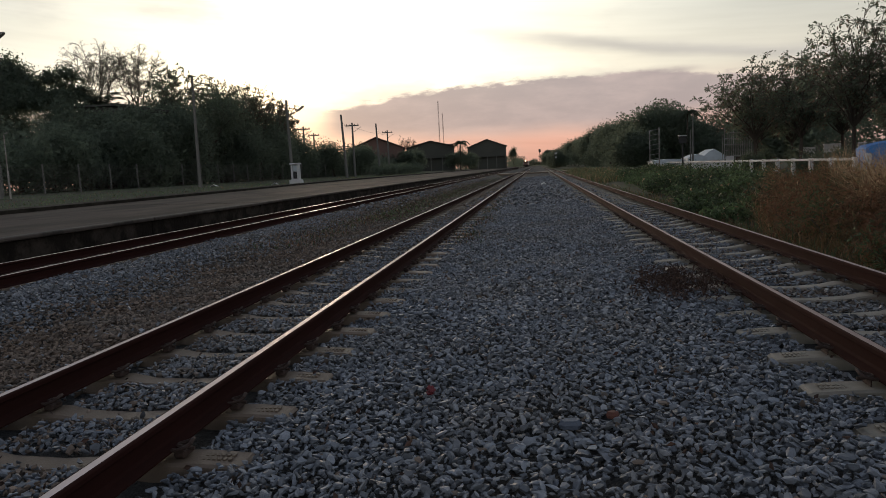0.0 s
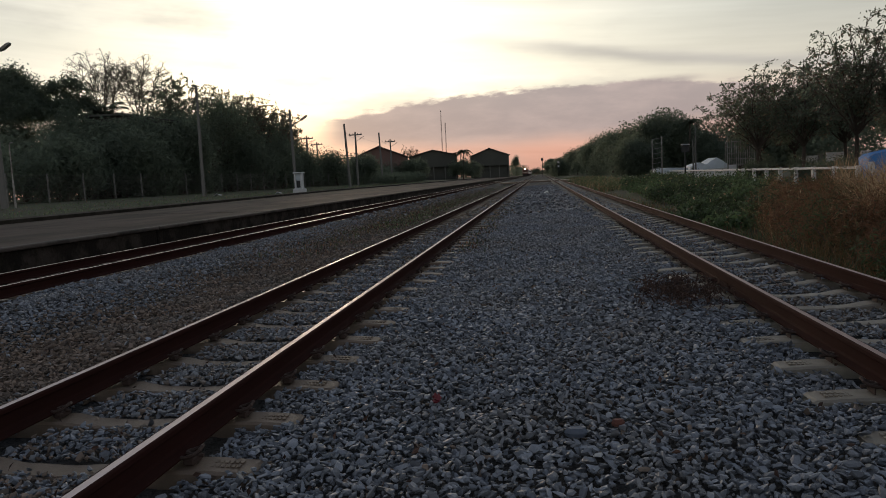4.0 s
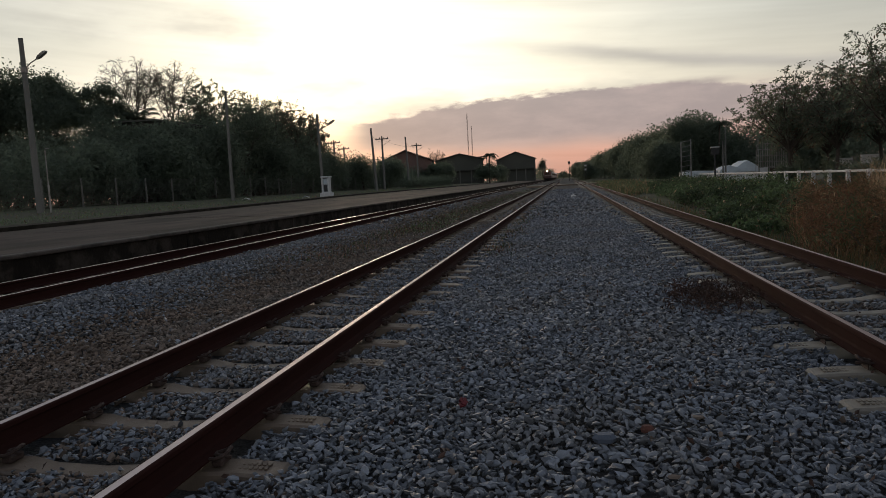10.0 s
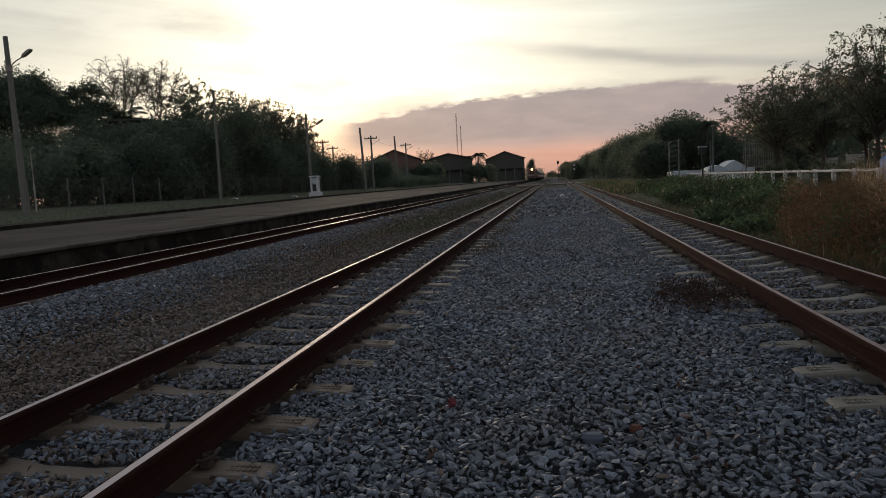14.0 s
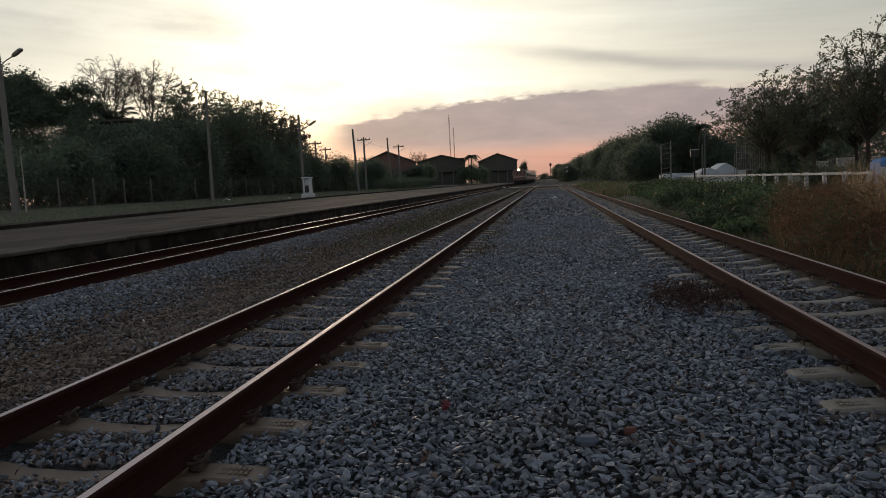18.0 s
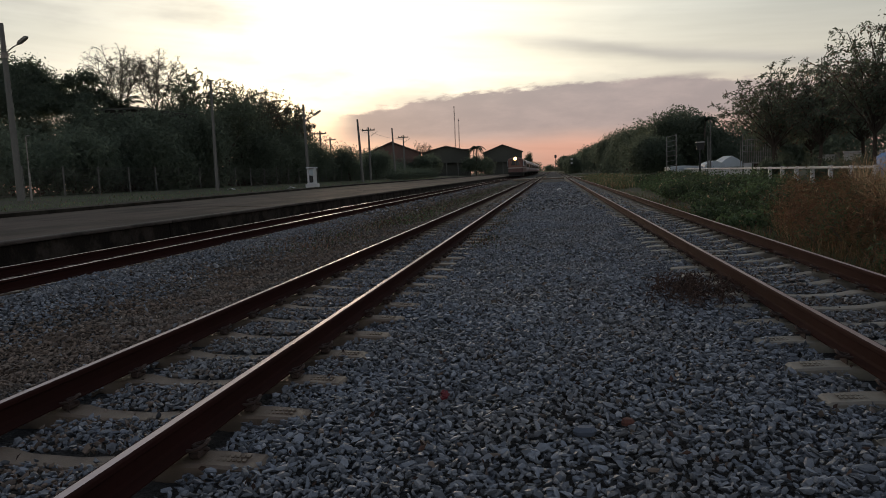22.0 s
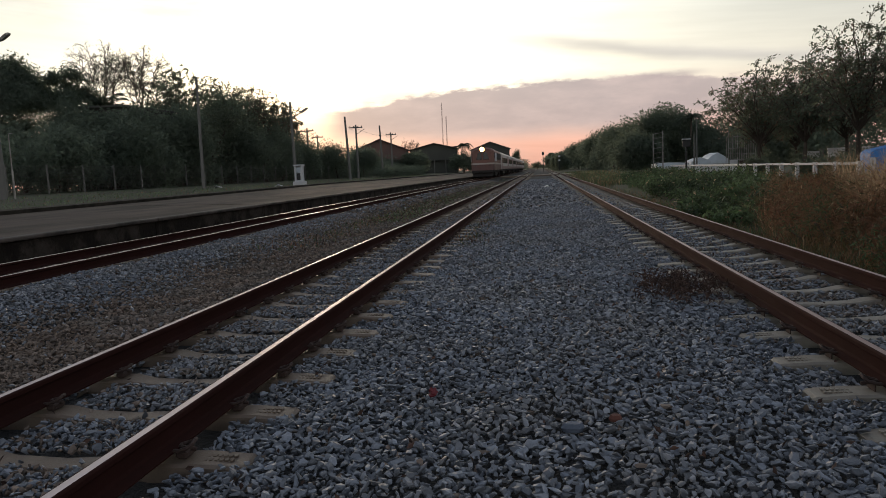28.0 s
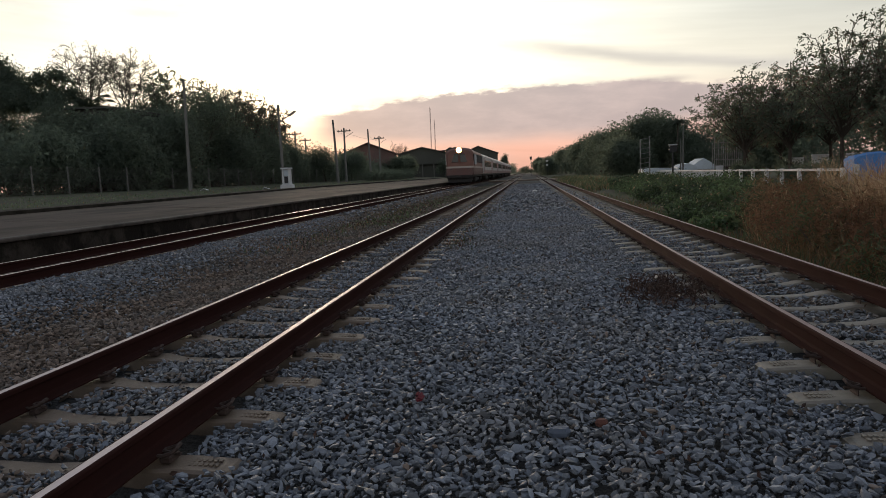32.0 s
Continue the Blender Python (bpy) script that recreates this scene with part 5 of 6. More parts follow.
def build_poles():
    p = concrete_pole("street_lamp", (-25.05, 29.7, 0.78), 8.3, "tall grey concrete lamp post with an unlit lamp", "street lamp", (-0.08, 0), 0.165)
    lamp_arm(p, 6.85, 0.78, 0.46, 0, -0.06, 0.74)
    part("band", Shape().tube([(-0.055, 0, 6.7), (-0.055, 0, 6.95)], 0.155, 10), M_GALV, p)
    q = thing("small_post", (-24.65, 29.9, 0.8), "thin pale metal post with a bent top", "post", "poles along the platform")
    part("post", Shape().tube([(0, 0, -0.2), (0.02, 0, 3.0), (0.05, 0, 3.08), (0.22, 0, 3.1)], 0.026, 6), M_GALV, q)
    part("sleeve", Shape().tube([(0.005, 0, 0.0), (0.012, 0, 1.35)], 0.045, 8), M_GALV, q)
    concrete_pole("utility_pole", (-23.3, 46, 0.8), 7.6, "plain weathered concrete utility pole by the fence", "utility pole", (0.12, 0), 0.13)
    p = concrete_pole("street_lamp", (-22.3, 62, 0.76), 7.4, "concrete lamp post with an unlit lamp", "street lamp", (-0.1, 0))
    lamp_arm(p, 5.75, 0.95, 0.6, 0, -0.08, 1.0)
    for i, (x, y, h, lean) in enumerate(((-22.1, 80, 7.35, -0.3), (-23.6, 104, 7.8, -0.2))):
        concrete_pole("utility_pole", (x, y, 0.75), h, "leaning concrete utility pole by the platform", "utility pole", (lean, 0), 0.17)
    for x, y, h in ((-24.3, 92, 7.2), (-25.1, 118, 7.5), (-31.1, 92, 7.1), (-33.6, 104, 6.9)):
        p = concrete_pole("utility_pole", (x, y, 0.78), h, "concrete power pole with a crossarm and insulators", "utility pole", (0, 0), 0.17)
        part("crossarm", Shape().box((-0.9, -0.06, h - 0.45), (0.9, 0.06, h - 0.31), 0.01), M_POST, p)
        for k in (-0.8, -0.3, 0.3, 0.8):
            part("insulator", Shape().tube([(k, 0, h - 0.31), (k, 0, h - 0.24), (k, 0, h - 0.14)], [0.05, 0.07, 0.03], 6), M_DARKMETAL, p)
        part("stay", Shape().tube([(0, 0, h - 1.3), (1.2, 0, h - 0.6)], 0.025, 4), M_DARKMETAL, p)
    w = thing("power_lines", (0, 0, 0), "thin sagging wires between the poles", "cable")
    for (x0, y0, z0), (x1, y1, z1) in (((-24.3, 92, 7.4), (-22.3, 80, 7.2)), ((-25.1, 118, 7.6), (-23.7, 104, 7.6)), ((-31.1, 92, 7.4), (-33.6, 104, 7.2)), ((-24.3, 92, 7.5), (-25.1, 118, 7.7))):
        pts = [(x0 + (x1 - x0) * k / 8, y0 + (y1 - y0) * k / 8, z0 + (z1 - z0) * k / 8 - 0.35 * math.sin(math.pi * k / 8)) for k in range(9)]
        part("wire", Shape().tube(pts, 0.012, 4), M_DARKMETAL, w)
    # radio mast
    m = thing("radio_mast", (-41.0, 300, 0.9), "thin lattice radio mast far beyond the sheds", "mast")
    for dx, h in ((0, 29.5), (1.7, 24.0)):
        for a, b in ((-0.22, -0.18), (0.22, -0.18), (0, 0.25)):
            part("mast_leg", Shape().tube([(dx + a, b, 0), (dx + a * 0.7, b * 0.7, h)], 0.05, 4), M_DARKMETAL, m)
        br = Shape()
        z = 0.5
        while z < h - 1:
            br.tube([(dx - 0.2, -0.17, z), (dx + 0.2, -0.17, z + 0.7)], 0.025, 3)
            br.tube([(dx + 0.2, -0.17, z + 0.7), (dx, 0.22, z + 1.4)], 0.025, 3)
            z += 1.4
        part("bracing", br, M_DARKMETAL, m)


def build_kiosk():
    """A small white open-sided post box on a stepped base, like a staff hut pedestal."""
    k = thing("equipment_stand", (-18.6, 52.5, 0.62), "narrow white open-fronted equipment stand on a stepped base", "equipment stand")
    part("base", Shape().box((-0.44, -0.4, -0.1), (0.44, 0.4, 0.34), 0.03), M_WHITE, k)
    part("plinth", Shape().box((-0.32, -0.3, 0.34), (0.32, 0.3, 0.42), 0.02), M_WHITE, k)
    for x in (-0.235, 0.235):
        part("side_post", Shape().box((x - 0.065, -0.26, 0.42), (x + 0.065, 0.26, 1.52), 0.015), M_WHITE, k)
    part("back_panel", Shape().box((-0.168, 0.2, 0.42), (0.168, 0.25, 1.52), 0.005), M_WHITE, k)
    part("cabinet", Shape().box((-0.155, -0.18, 0.43), (0.155, 0.19, 0.95), 0.02), M_DARKMETAL, k, "dark metal box")
    part("sign_panel", Shape().box((-0.16, -0.2, 1.0), (0.16, -0.16, 1.46), 0.01), M_TARP, k)
    part("roof", Shape().box((-0.37, -0.38, 1.52), (0.37, 0.38, 1.63), 0.03), M_WHITE, k)


def build_shed(at, half, eave, ridge, length, label, turn=0, gable=M_ROOF):
    s = thing("gabled_shed", at, label, "shed", "sheds beside the platform", turn=turn)
    t = 0.12
    for side in (-1, 1):
        r = Shape()
        a, b = (side * (half + 0.5), eave - (ridge - eave) * 0.5 / half), (0, ridge)
        r.loft([[(a[0], y, a[1]), (b[0], y, b[1]), (b[0], y, b[1] + t), (a[0], y, a[1] + t)] for y in (-0.6, length * 0.5, length + 0.6)])
        part("roof", r, M_ROOF, s)
        part("side_wall", Shape().box((side * half - 0.1, 0.1, 0), (side * half + 0.1, length - 0.1, eave - 0.02), 0.0), M_SHEDWALL, s)
    for y in (0.15, length):
        g = Shape().loft([[(-half + 0.1, y + d, eave * 0.55), (half - 0.1, y + d, eave * 0.55), (half - 0.1, y + d, eave - 0.05), (0, y + d, ridge - 0.06), (-half + 0.1, y + d, eave - 0.05)] for d in (0, 0.14)])
        part("gable_wall", g, gable, s)
        x = -half + 0.12
        while x < half:
            part("column", Shape().box((x - 0.12, y - 0.02, 0), (x + 0.12, y + 0.2, eave * 0.55 + 0.05), 0.015), M_POST, s)
            x += (2 * half - 0.24) / 4
    part("floor_slab", Shape().box((-half, 0, -0.3), (half, length, 0.12), 0.02), M_KERB, s)
    part("inner_wall", Shape().box((-half + 0.15, 1.3, 0.1), (half - 0.15, 1.45, eave * 0.8), 0), M_SHEDWALL, s)


def build_buildings():
    build_shed((-34.6, 150, 0.7), 6.0, 5.7, 8.1, 26, "gabled goods shed with a rusty metal roof", turn=12)
    build_shed((-27.9, 185, 0.6), 6.2, 6.7, 8.2, 28, "gabled goods shed with a grey front and rusty roof", turn=8, gable=M_SHEDWALL)
    build_shed((-16.0, 230, 0.4), 6.2, 7.5, 9.8, 30, "gabled station shed with a shallow roof", turn=4, gable=M_SHEDWALL)
    s = thing("canopy_roof", (-27.0, 217, 0.9), "low curved canopy roof between the sheds", "roof")
    part("roof_sheet", Shape().loft([[(-3.2, y, 8.6), (0, y, 8.0), (4.0, y, 8.3), (4.0, y, 8.15), (0, y, 7.85), (-3.2, y, 8.4)] for y in (0, 6)]), M_ROOF, s)
    for x in (-2.2, 2.8):
        for y in (1, 5):
            part("column", Shape().tube([(x, y, -0.2), (x, y, 8.0)], 0.12, 8), M_POST, s)
    h = thing("roofed_store", (-36.0, 57.8, 0.7), "dark low store with a sloping metal roof among the trees", "shed")
    part("wall", Shape().box((-3.9, 0, -0.2), (3.6, 1.7, 6.5), 0.02), M_SHEDWALL, h)
    part("roof", Shape().loft([[(-4.3, y, 7.5), (0.3, y, 7.42), (4.0, y, 6.72), (4.0, y, 6.87), (0.3, y, 7.57), (-4.3, y, 7.64)] for y in (-0.5, 2.1)]), M_SHEDWALL, h)
    part("upper_wall", Shape().loft([[(-3.9, y, 6.503), (3.6, y, 6.503), (3.6, y, 6.76), (0.3, y, 7.4), (-3.9, y, 7.48)] for y in (0.05, 1.6)]), M_SHEDWALL, h)


def build_yard():
    """What stands beyond the bushes on the right: railing, board frames, tents, a truck cover and a wall."""
    f = thing("white_railing", (12.2, 0, 0), "low white-painted concrete railing with square posts", "railing")
    y = 29.0
    while y < 74:
        part("post", Shape().box((-0.08, y - 0.08, -0.2), (0.08, y + 0.08, 0.88), 0.012), M_WHITE, f)
        part("rail_bar", Shape().box((-0.055, y + 0.084, 0.75), (0.055, y + 2.116, 0.85), 0.012), M_WHITE, f)
        y += 2.2
    b = thing("billboard_frame", (16.3, 60, 0.05), "bare rusty steel frame of an empty billboard", "billboard frame")
    for x in (-1.05, -0.7, -0.35, 0, 0.35, 0.7, 1.05):
        part("upright", Shape().tube([(x, 0, 0), (x, 0, 3.4 - 0.12 * (x + 1))], 0.035, 5), M_GALV, b)
        part("rear_upright", Shape().tube([(x, 0.8, 0), (x, 0.5, 2.9)], 0.03, 5), M_GALV, b)
    for z in (1.1, 1.55, 2.0, 2.5, 2.95):
        part("crossbar", Shape().tube([(-1.1, -0.04, z), (1.1, -0.04, z - 0.08)], 0.028, 5), M_GALV, b)
    part("board", Shape().box((-0.95, -0.1, 0.2), (-0.35, -0.05, 1.05), 0.01), M_WHITE, b)
    part("board", Shape().box((-0.2, -0.1, 0.2), (0.9, -0.05, 0.95), 0.01), M_PLATFORM, b)
    t = thing("lattice_tower", (9.7, 60, 0.0), "thin steel lattice frame rising above the bushes", "steel frame")
    for x in (-0.38, 0.38):
        part("upright", Shape().tube([(x, 0, -0.1), (x, 0, 3.75 if x > 0 else 3.5)], 0.05, 5), M_GALV, t)
    for k in range(8):
        part("crossbar", Shape().tube([(-0.38, 0, 0.7 + 0.4 * k), (0.38, 0, 0.82 + 0.4 * k)], 0.022, 4), M_GALV, t)
    g = thing("sign_board", (9.95, 50, 0.0), "dark sign board with a pale top edge on a post", "sign")
    part("post", Shape().tube([(0, 0, -0.1), (0, 0, 2.5)], 0.06, 8), M_DARKMETAL, g)
    part("board", Shape().box((-0.26, -0.11, 2.15), (0.26, -0.06, 2.62), 0.01), M_DARKMETAL, g)
    part("top_edge", Shape().box((-0.28, -0.2, 2.625), (0.28, 0.04, 2.70), 0.01), M_WHITE, g)
    for x, y, h in ((12.57, 60, 3.4), (12.95, 61, 3.0), (13.2, 62, 4.8)):
        concrete_pole("yard_pole", (x, y, 0), h, "thin grey pole in the yard", "pole", (0, 0), 0.07, "poles in the yard")
    for x, y, w, h, d, pk in ((12.4, 70, 1.5, 0.9, 3, 0.1), (15.2, 71, 0.9, 1.0, 3, 0.35), (16.9, 72, 1.05, 1.05, 3.5, 0.7)):
        tent = thing("tarpaulin_tent", (x, y, 0.1), "pale tarpaulin shelter with a peaked top", "tent", "shelters in the yard")
        part("canopy", Shape().loft([[(-w, yy, h), (-w * 0.5, yy, h + pk * 0.62), (0, yy, h + pk), (w * 0.5, yy, h + pk * 0.55), (w, yy, h),
                                      (w, yy, h - 0.35), (-w, yy, h - 0.35)] for yy in (-d / 2, -d / 6, d / 6, d / 2)]), M_TARP, tent)
        for sx in (-w + 0.08, w - 0.08):
            for sy in (-d / 2 + 0.1, d / 2 - 0.1):
                part("pole", Shape().tube([(sx, sy, -0.2), (sx, sy, h - 0.3)], 0.03, 6), M_GALV, tent)
        part("side_sheet", Shape().box((-w + 0.1, -d / 2 + 0.15, -0.1), (w - 0.1, -d / 2 + 0.19, h - 0.36), 0), M_WHITE, tent)
    tr = thing("covered_stall", (13.5, 29.6, 0.0), "small stall under a blue tarpaulin with a white board", "stall")
    part("cover", Shape().loft([[(-0.62, y, 0.62), (-0.66, y, 1.18), (-0.5, y, 1.33 + e), (0, y, 1.42 + e), (0.5, y, 1.44 + e), (0.7, y, 1.28), (0.66, y, 0.62)] for y, e in ((0, -0.04), (0.3, 0.03), (0.6, 0), (0.9, -0.02))]), M_BLUE, tr)
    part("counter", Shape().box((-0.55, 0.05, -0.05), (0.6, 0.85, 0.615), 0.03), M_BLUE, tr)
    part("end_board", Shape().box((-0.68, -0.06, 0.55), (-0.45, -0.004, 1.0), 0.02), M_WHITE, tr)
    w = thing("yard_wall", (0, 0, 0), "whitewashed yard wall showing between tree trunks", "wall")
    for x, h in ((16.7, 1.45), (18.3, 1.6), (20.4, 1.6), (22.2, 1.6)):
        part("wall_panel", Shape().box((x, 48, -0.1), (x + 1.1, 48.15, h), 0.01), M_WHITE, w)
        part("pier", Shape().box((x + 1.104, 47.95, -0.1), (x + 1.35, 48.2, h + 0.1), 0.01), M_POST, w)
    r = random.Random(77)
    for i, (x, y, h) in enumerate(((13.2, 36, 1.5), (14.6, 37, 1.3), (16.2, 36, 1.6), (15.4, 44, 1.7), (17.2, 42, 1.5), (13.4, 46, 1.4), (19.2, 44, 1.9), (18.0, 34, 1.4), (14.8, 33, 1.2), (15.6, 52, 1.8))):
        build_shrub("yard_bush", (x, y, ground_z(x)), 1.0, 1.0, h * 0.86, 2600, 0.13, "rounded dark bush under the yard trees", M_LEAF_DARK, seed=300 + i, group="bushes in the yard")
    # lineside signal at the end of the straight
    sg = thing("signal_post", (0.95, 205, 0), "dark railway signal post at the end of the straight", "signal")
    part("post", Shape().tube([(0, 0, -0.3), (0, 0, 5.2)], 0.07, 8), M_DARKMETAL, sg)
    part("signal_head", Shape().box((-0.3, -0.15, 4.7), (0.3, 0.1, 5.6), 0.08), M_DARKMETAL, sg)


    sp = thing("lineside_sign", (5.4, 200, 0), "post with two small white plates beside the far track", "sign")
    part("post", Shape().tube([(0, 0, -0.3), (0, 0, 4.4)], 0.06, 8), M_DARKMETAL, sp)
    for z, w in ((2.95, 0.26), (4.05, 0.3)):
        part("plate", Shape().box((-w, -0.09, z - 0.24), (w, -0.062, z + 0.24), 0.01), M_WHITE, sp, "white plate")


def build_litter():
    r = random.Random(21)
    s = thing("red_scrap", (-0.60, 3.56, 0.005), "crumpled dark red plastic scrap lying on the ballast", "litter")
    bits = Shape()
    for k in range(3):
        c = Vector((r.uniform(-0.01, 0.01), r.uniform(-0.01, 0.01), 0.012 * k + 0.012))
        bits.loft([[c + Vector((math.cos(a) * rr, math.sin(a) * rr * 0.8, h + 0.006 * math.sin(3 * a + k))) for a in (0, 1, 2, 3, 4, 5.2)] for rr, h in ((0.016, -0.01), (0.024, 0.0), (0.012, 0.012))])
    part("scrap", bits, M_RED, s)
    p = thing("paper_scrap", (0.38, 40.7, 0.04), "small white scrap of paper on the ballast", "litter")
    part("sheet", Shape().loft([[(-0.16, y, 0.02 + e), (0, y, 0.09 + e), (0.17, y, 0.03), (0.16, y, 0.0), (0, y, 0.06), (-0.16, y, -0.01)] for y, e in ((-0.2, 0.0), (0.05, 0.05), (0.2, 0.01))]), M_WHITE, p)
    for x, y, sx, sy, sz, mat, label in ((0.31, 3.19, 0.032, 0.022, 0.016, M_BRICK, "small broken piece of red brick on the ballast"),
                                         (0.11, 3.07, 0.055, 0.032, 0.02, M_SLATE, "flat blue-grey slab of stone on the ballast")):
        q = thing("stone_piece", (x, y, 0.03), label, "stone")
        part("chunk", Shape().loft([[(math.cos(a) * sx * k, math.sin(a) * sy * k, z) for a in (0.1, 1.2, 2.0, 3.3, 4.1, 5.4)] for k, z in ((0.8, -sz), (1.0, 0.0), (0.75, sz))]), mat, q)
    for x, y in ((-19.8, 51.0), (-17.9, 60.0), (-23.0, 47.5)):
        q = thing("paper_scrap", (x, y, ground_z(x) + 0.02), "small pale scrap lying in the grass", "litter")
        part("sheet", Shape().loft([[(-0.25, d, 0.0), (0, d, 0.16 - e), (0.28, d, 0.03), (0.26, d, 0.0), (0, d, 0.12 - e), (-0.22, d, -0.02)] for d, e in ((-0.15, 0.0), (0.2, 0.06))]), M_WHITE, q)
    # wilted weeds and leaf litter against the right-hand track
    n = 1500
    u, w = rng.normal(size=(2, n))
    c = np.stack([1.24 + u * 0.19 + w * 0.03, 6.6 + w * 0.36 + 0.15 * np.sin(u * 4), 0.05 + np.abs(rng.normal(0, 0.035, n))], 1)
    v, loops, sizes = leaf_arrays(c, 0.055, wide=0.12)
    tagged(new("dead_weeds", array_mesh("dead_weeds", v, loops, sizes, [M_DEADLEAF])), "heap of wilted brown weeds on the ballast", "weeds", kind="stuff")
    n = 900
    c = np.stack([rng.uniform(-6, 3, n), 2.3 + rng.exponential(7, n), np.zeros(n)], 1)
    c[:, 2] = bed_z(c[:, 0]) + 0.03
    v, loops, sizes = leaf_arrays(c, 0.035)
    tagged(new("leaf_litter", array_mesh("leaf_litter", v, loops, sizes, [M_DEADLEAF])), "scattered dry brown leaves on the ballast", "leaf litter", kind="stuff")
    # tufts between the rails and at the foot of the left track
    n = 2600
    y = 11 + rng.exponential(11, n)
    x = np.where(rng.uniform(size=n) < 0.6, rng.normal(-1.22, 0.16, n), rng.normal(-4.3, 0.4, n))
    build_grass("dry_tufts", "short dry tufts growing through the ballast", x, y, 0.07, 0.007, [M_DRY, M_DEADLEAF, M_BUSH], [0.3, 0.2, 0.5], lean=0.8)
    scene.objects["dry_tufts"].location.z = 0.245
    n = 6500
    y = 18 + rng.exponential(28, n)
    x = np.clip(rng.normal(-4.2, 0.6, n), -5.3, -3.2)
    build_grass("track_weeds", "low dusty weeds on the ballast between two tracks", x, y, 0.045, 0.012, [M_BUSH, M_DEADLEAF], [0.5, 0.5], lean=0.9)
    scene.objects["track_weeds"].location.z = 0.155


# ---- the train ----
LOCO_LEN, COACH_LEN, GAP = 15.5, 19.6, 0.9


def body_ring(y, w, z0, z1, crown, inset=0.0, flat=0.0):
    """A cross-section of a rail vehicle with rounded shoulders."""
    h = w - inset
    return [(-h, y, z0), (h, y, z0), (h, y, z1 - 0.25), (h * 0.93, y, z1 - 0.08), (h * 0.72, y, z1 + crown * 0.5), (h * 0.3, y, z1 + crown), (-h * 0.3, y, z1 + crown),
            (-h * 0.72, y, z1 + crown * 0.5), (-h * 0.93, y, z1 - 0.08), (-h, y, z1 - 0.25)]


def bogie(parent, y, wheels=2, r=0.43):
    b = Shape()
    reach = 1.05 * (wheels - 1) + 0.6
    for x in (-0.78, 0.78):
        b.box((x - 0.06, y - reach, 0.34), (x + 0.06, y + reach, 0.62), 0.03)
    b.box((-0.7, y - 0.35, 0.42), (0.7, y + 0.35, 0.72), 0.03)
    part("bogie", b, M_UNDER, parent)
    for k in range(wheels):
        wy = y + (k - (wheels - 1) / 2) * 2.1
        for x in (-0.56, 0.56):
            part("wheel", Shape().tube([(x - 0.065, wy, r), (x + 0.065, wy, r)], r, 18), M_UNDER, parent)


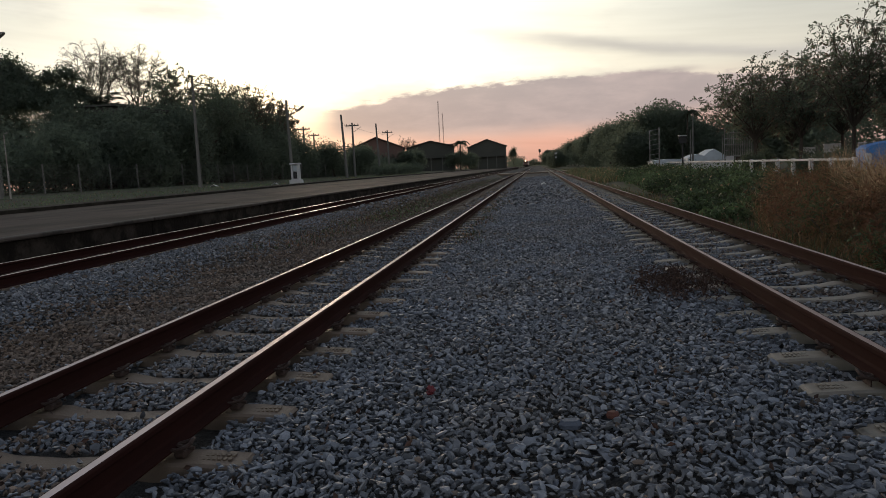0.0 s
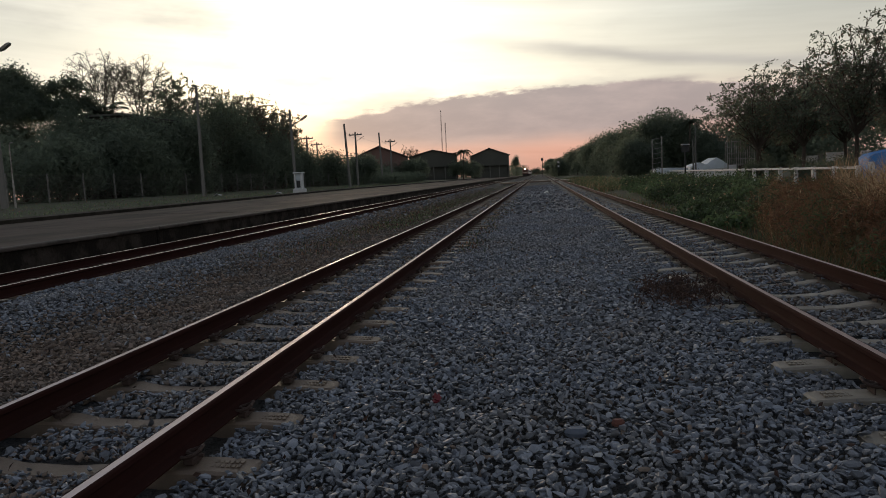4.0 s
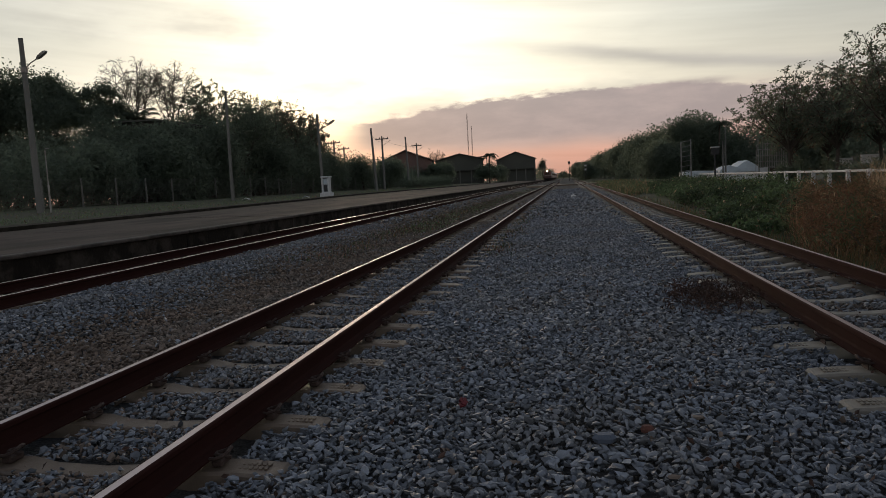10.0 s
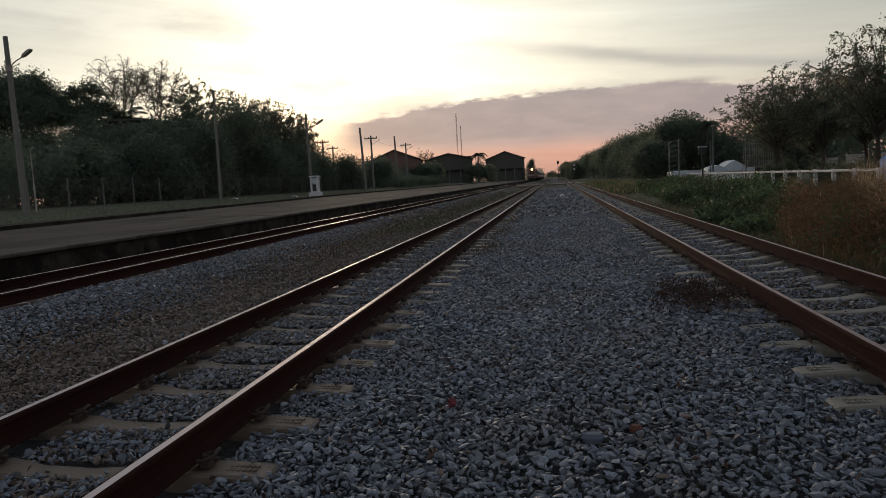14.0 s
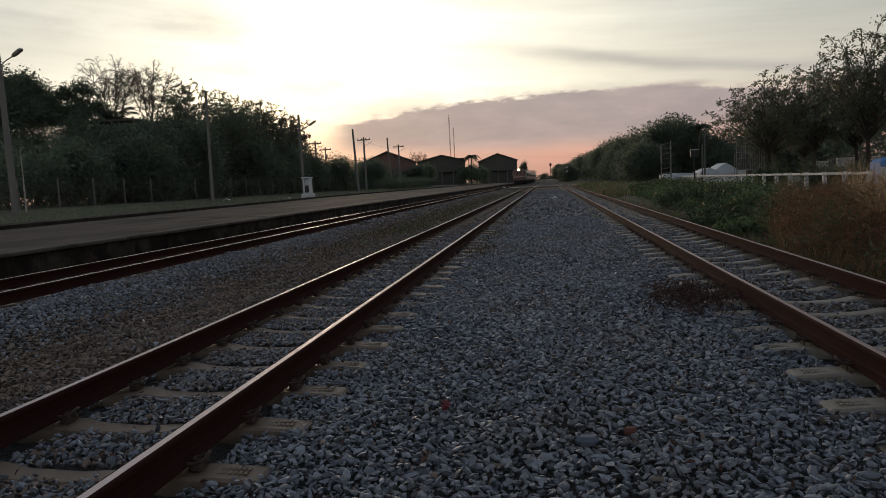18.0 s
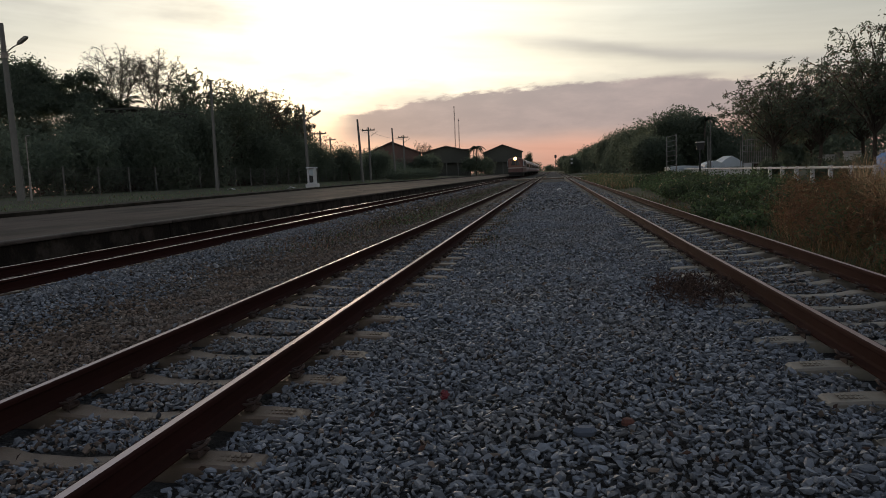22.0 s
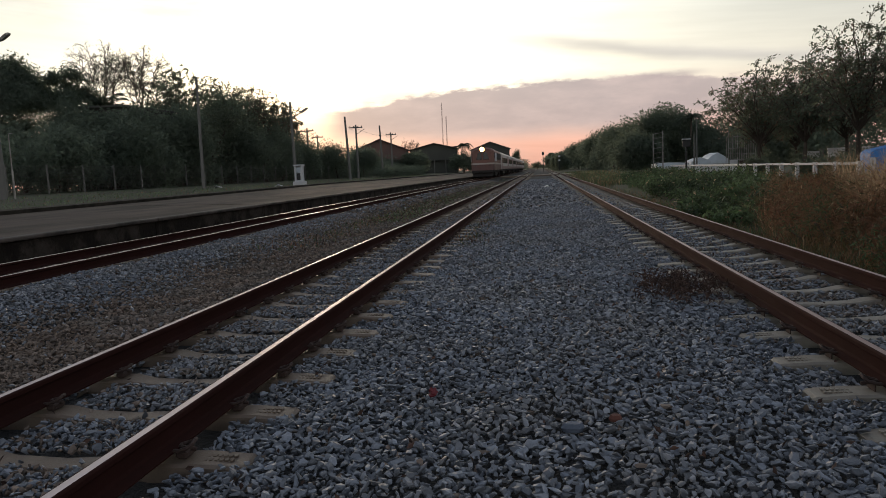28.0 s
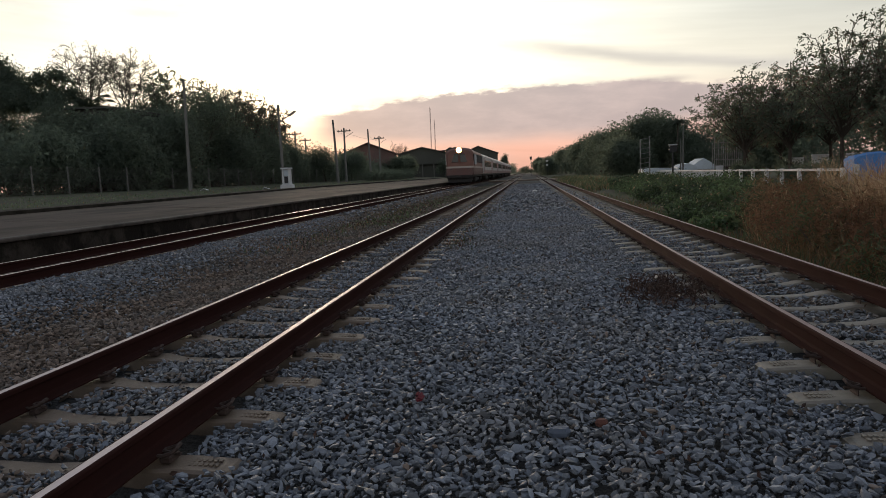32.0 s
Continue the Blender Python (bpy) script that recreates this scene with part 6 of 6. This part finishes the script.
def build_loco():
    e = thing("locomotive", (T3_X, 450, RAIL_TOP), "maroon and orange diesel locomotive with its headlight on", "locomotive", "train")
    w = 1.38
    low = Shape().loft([[(-h, y, 0.92), (h, y, 0.92), (h, y, 1.61), (-h, y, 1.61)] for y, h in ((0.10, 1.22), (0.38, w), (LOCO_LEN - 0.3, w), (LOCO_LEN, 1.25))])
    part("lower_body", low, M_LOCO_RED, e, "maroon lower body")
    stripe = Shape().loft([[(-h, y, 1.614), (h, y, 1.614), (h, y, 1.79), (-h, y, 1.79)] for y, h in ((0.085, 1.235), (0.37, w + 0.012), (LOCO_LEN - 0.3, w + 0.012), (LOCO_LEN, 1.26))])
    part("stripe", stripe, M_CREAM, e, "cream waist stripe")
    up = Shape().loft([body_ring(0.22, 1.12, 1.794, 3.30, 0.12), body_ring(0.52, w - 0.03, 1.794, 3.42, 0.2), body_ring(3.4, w - 0.03, 1.794, 3.42, 0.2), body_ring(3.42, w - 0.07, 1.794, 3.38, 0.16),
                       body_ring(LOCO_LEN - 0.5, w - 0.07, 1.794, 3.38, 0.16), body_ring(LOCO_LEN - 0.1, 1.15, 1.794, 3.28, 0.12)])
    part("upper_body", up, M_LOCO_ORANGE, e)
    for x in (-0.58, 0.58):
        win = part("windscreen", Shape().box((-0.5, -0.03, -0.42), (0.5, 0.03, 0.42), 0.02), M_GLASS, e)
        win.matrix_basis = pose(x, 0.235, 2.6, -4, 0, 12 if x > 0 else -12)
    hood = part("headlight_housing", Shape().tube([(0, 0.05, 3.36), (0, 0.5, 3.36)], [0.31, 0.34], 16), M_DARKMETAL, e)
    # bowl sized and made to glow as the halo round the lamp
    part("reflector", Shape().tube([(0, 0.03, 3.38), (0, 0.055, 3.38)], [0.29, 0.29], 20), M_LAMP_HALO, hood, "reflector bowl glowing as the headlight halo")
    part("lamp", Shape().tube([(0, -0.01, 3.38), (0, 0.04, 3.38)], [0.17, 0.18], 18), M_LAMP_ON, hood, "lit warm headlight")
    for x in (-0.85, 0.85):
        part("marker_lamp", Shape().tube([(x, 0.02, 1.5), (x, 0.14, 1.5)], 0.06, 10), M_DARKMETAL, e)
    part("buffer_beam", Shape().box((-1.3, 0.0, 0.62), (1.3, 0.3, 0.918), 0.03), M_UNDER, e)
    part("cow_catcher", Shape().loft([[(-1.15, 0.05, 0.2), (1.15, 0.05, 0.2), (1.25, 0.25, 0.618), (-1.25, 0.25, 0.618)], [(-1.15, 0.12, 0.2), (1.15, 0.12, 0.2), (1.25, 0.35, 0.618), (-1.25, 0.35, 0.618)]]), M_UNDER, e)
    part("coupler", Shape().box((-0.14, -0.42, 0.6), (0.14, 0.0, 0.85), 0.04), M_UNDER, e)
    for side in (-1, 1):
        x = side * (w - 0.03)
        part("cab_door", Shape().box((x - 0.02, 1.55, 1.05), (x + 0.05, 2.2, 3.05), 0.02), M_LOCO_ORANGE, e)
        for y in (0.85, 1.62, 2.45):
            part("side_window", Shape().box((x - 0.02, y, 2.3), (x + 0.06, y + 0.52, 3.0), 0.02), M_GLASS, e)
        for y in (1.45, 2.28, 3.1):
            part("handrail", Shape().tube([(x + 0.1 * side, y, 1.95), (x + 0.1 * side, y, 2.95)], 0.055, 6), M_WHITE, e, "white grab rail")
        for k in range(9):
            part("louvre", Shape().box((x - 0.03 if side > 0 else x - 0.04, 4.2 + k * 1.15, 2.2), (x + 0.04 if side > 0 else x + 0.03, 5.1 + k * 1.15, 3.0), 0.02), M_UNDER, e)
    part("frame", Shape().box((-1.2, 0.3, 0.7), (1.2, LOCO_LEN - 0.2, 0.916), 0.03), M_UNDER, e)
    part("fuel_tank", Shape().box((-1.1, 6.0, 0.22), (1.1, 9.5, 0.698), 0.1), M_UNDER, e)
    bogie(e, 3.0, 3)
    bogie(e, LOCO_LEN - 3.0, 3)
    part("exhaust", Shape().tube([(0, 6.5, 3.5), (0, 6.5, 3.75)], 0.16, 10), M_UNDER, e)
    return e


def build_coach():
    c = thing("passenger_coach", (T3_X, 480, RAIL_TOP), "pale ribbed steel passenger coach with a row of windows", "railway coach", "train")
    w, n = 1.37, COACH_LEN
    part("body", Shape().box((-w, 0.05, 0.95), (w, n - 0.05, 3.02), 0.06), M_COACH, c)
    part("waist_band", Shape().box((-w - 0.012, 0.15, 1.0), (w + 0.012, n - 0.15, 1.42), 0.02), M_COACH_BAND, c, "faded maroon lower band")
    ring = lambda y, d: [(-w - 0.03, y, 3.02), (w + 0.03, y, 3.02), (w * 0.97, y, 3.2 - d), (w * 0.72, y, 3.42 - d), (w * 0.3, y, 3.54 - d), (-w * 0.3, y, 3.54 - d), (-w * 0.72, y, 3.42 - d), (-w * 0.97, y, 3.2 - d)]
    part("roof", Shape().loft([ring(0.0, 0.06), ring(0.5, 0), ring(n - 0.5, 0), ring(n, 0.06)]), M_COACH_ROOF, c)
    for side in (-1, 1):
        for k in range(11):
            y = 2.3 + k * 1.4
            part("window", Shape().box((side * w - 0.03, y, 1.85), (side * w + 0.03, y + 0.95, 2.65), 0.02), M_GLASS, c)
        for y in (0.5, n - 1.35):
            part("door", Shape().box((side * w - 0.03, y, 1.0), (side * w + 0.035, y + 0.85, 2.9), 0.02), M_COACH_BAND, c)
    part("underframe", Shape().box((-1.2, 0.2, 0.72), (1.2, n - 0.2, 0.946), 0.02), M_UNDER, c)
    part("equipment_box", Shape().box((-1.15, 7.5, 0.3), (1.15, 11.5, 0.716), 0.05), M_UNDER, c)
    part("gangway", Shape().box((-0.55, -0.4, 1.0), (0.55, 0.046, 3.0), 0.05), M_UNDER, c)
    for y in (4.0, 9.5, 15.0):
        part("roof_vent", Shape().box((-0.25, y, 3.5), (0.25, y + 0.7, 3.66), 0.04), M_COACH_ROOF, c)
    bogie(c, 2.9)
    bogie(c, n - 2.9)
    return c


TRAIN = [(0, 428), (2, 381), (5, 322), (8, 282), (10, 258), (12, 237), (14, 209.5), (17, 176), (20, 149), (22, 129), (24, 111), (27, 89), (28, 82.7), (30, 75), (32, 69)]


def motions():
    for vehicle, off in vehicles:
        walk(vehicle, [(t, pose(T3_X, y + off, RAIL_TOP + T3_RISE)) for t, y in TRAIN])


build_ground()
bed = build_bed()
build_platform()
build_crossing()
build_left_trees()
build_right_trees()
build_undergrowth()
build_line_end_trees()
build_far_woods()
build_fence()
build_poles()
build_kiosk()
build_buildings()
build_yard()
build_litter()
loco = build_loco()
coach = build_coach()
vehicles = [(loco, 0.0)]
for i in range(7):
    vehicles.append((coach if i == 0 else copy_thing(coach, coach.matrix_basis), LOCO_LEN + GAP + i * (COACH_LEN + GAP)))
build_track(T1_X, T1_Y0, 150, M_RAIL_WORN, "metre-gauge track with shiny rails on concrete sleepers", clips_to=14)
build_track(T2_X, T2_Y0, 150, M_RAIL_DULL, "metre-gauge track with dull rusty rails on concrete sleepers", clips_to=16, side=M_RAIL_RED, concrete=M_SLEEPER_PALE, turn=T2_TURN)
build_track(T3_X, T3_Y0, 80, M_RAIL_TOP, "metre-gauge platform track with shiny rails", clips_to=0, rise=T3_RISE)
build_stones()
build_loose_stones(bed)
motions()
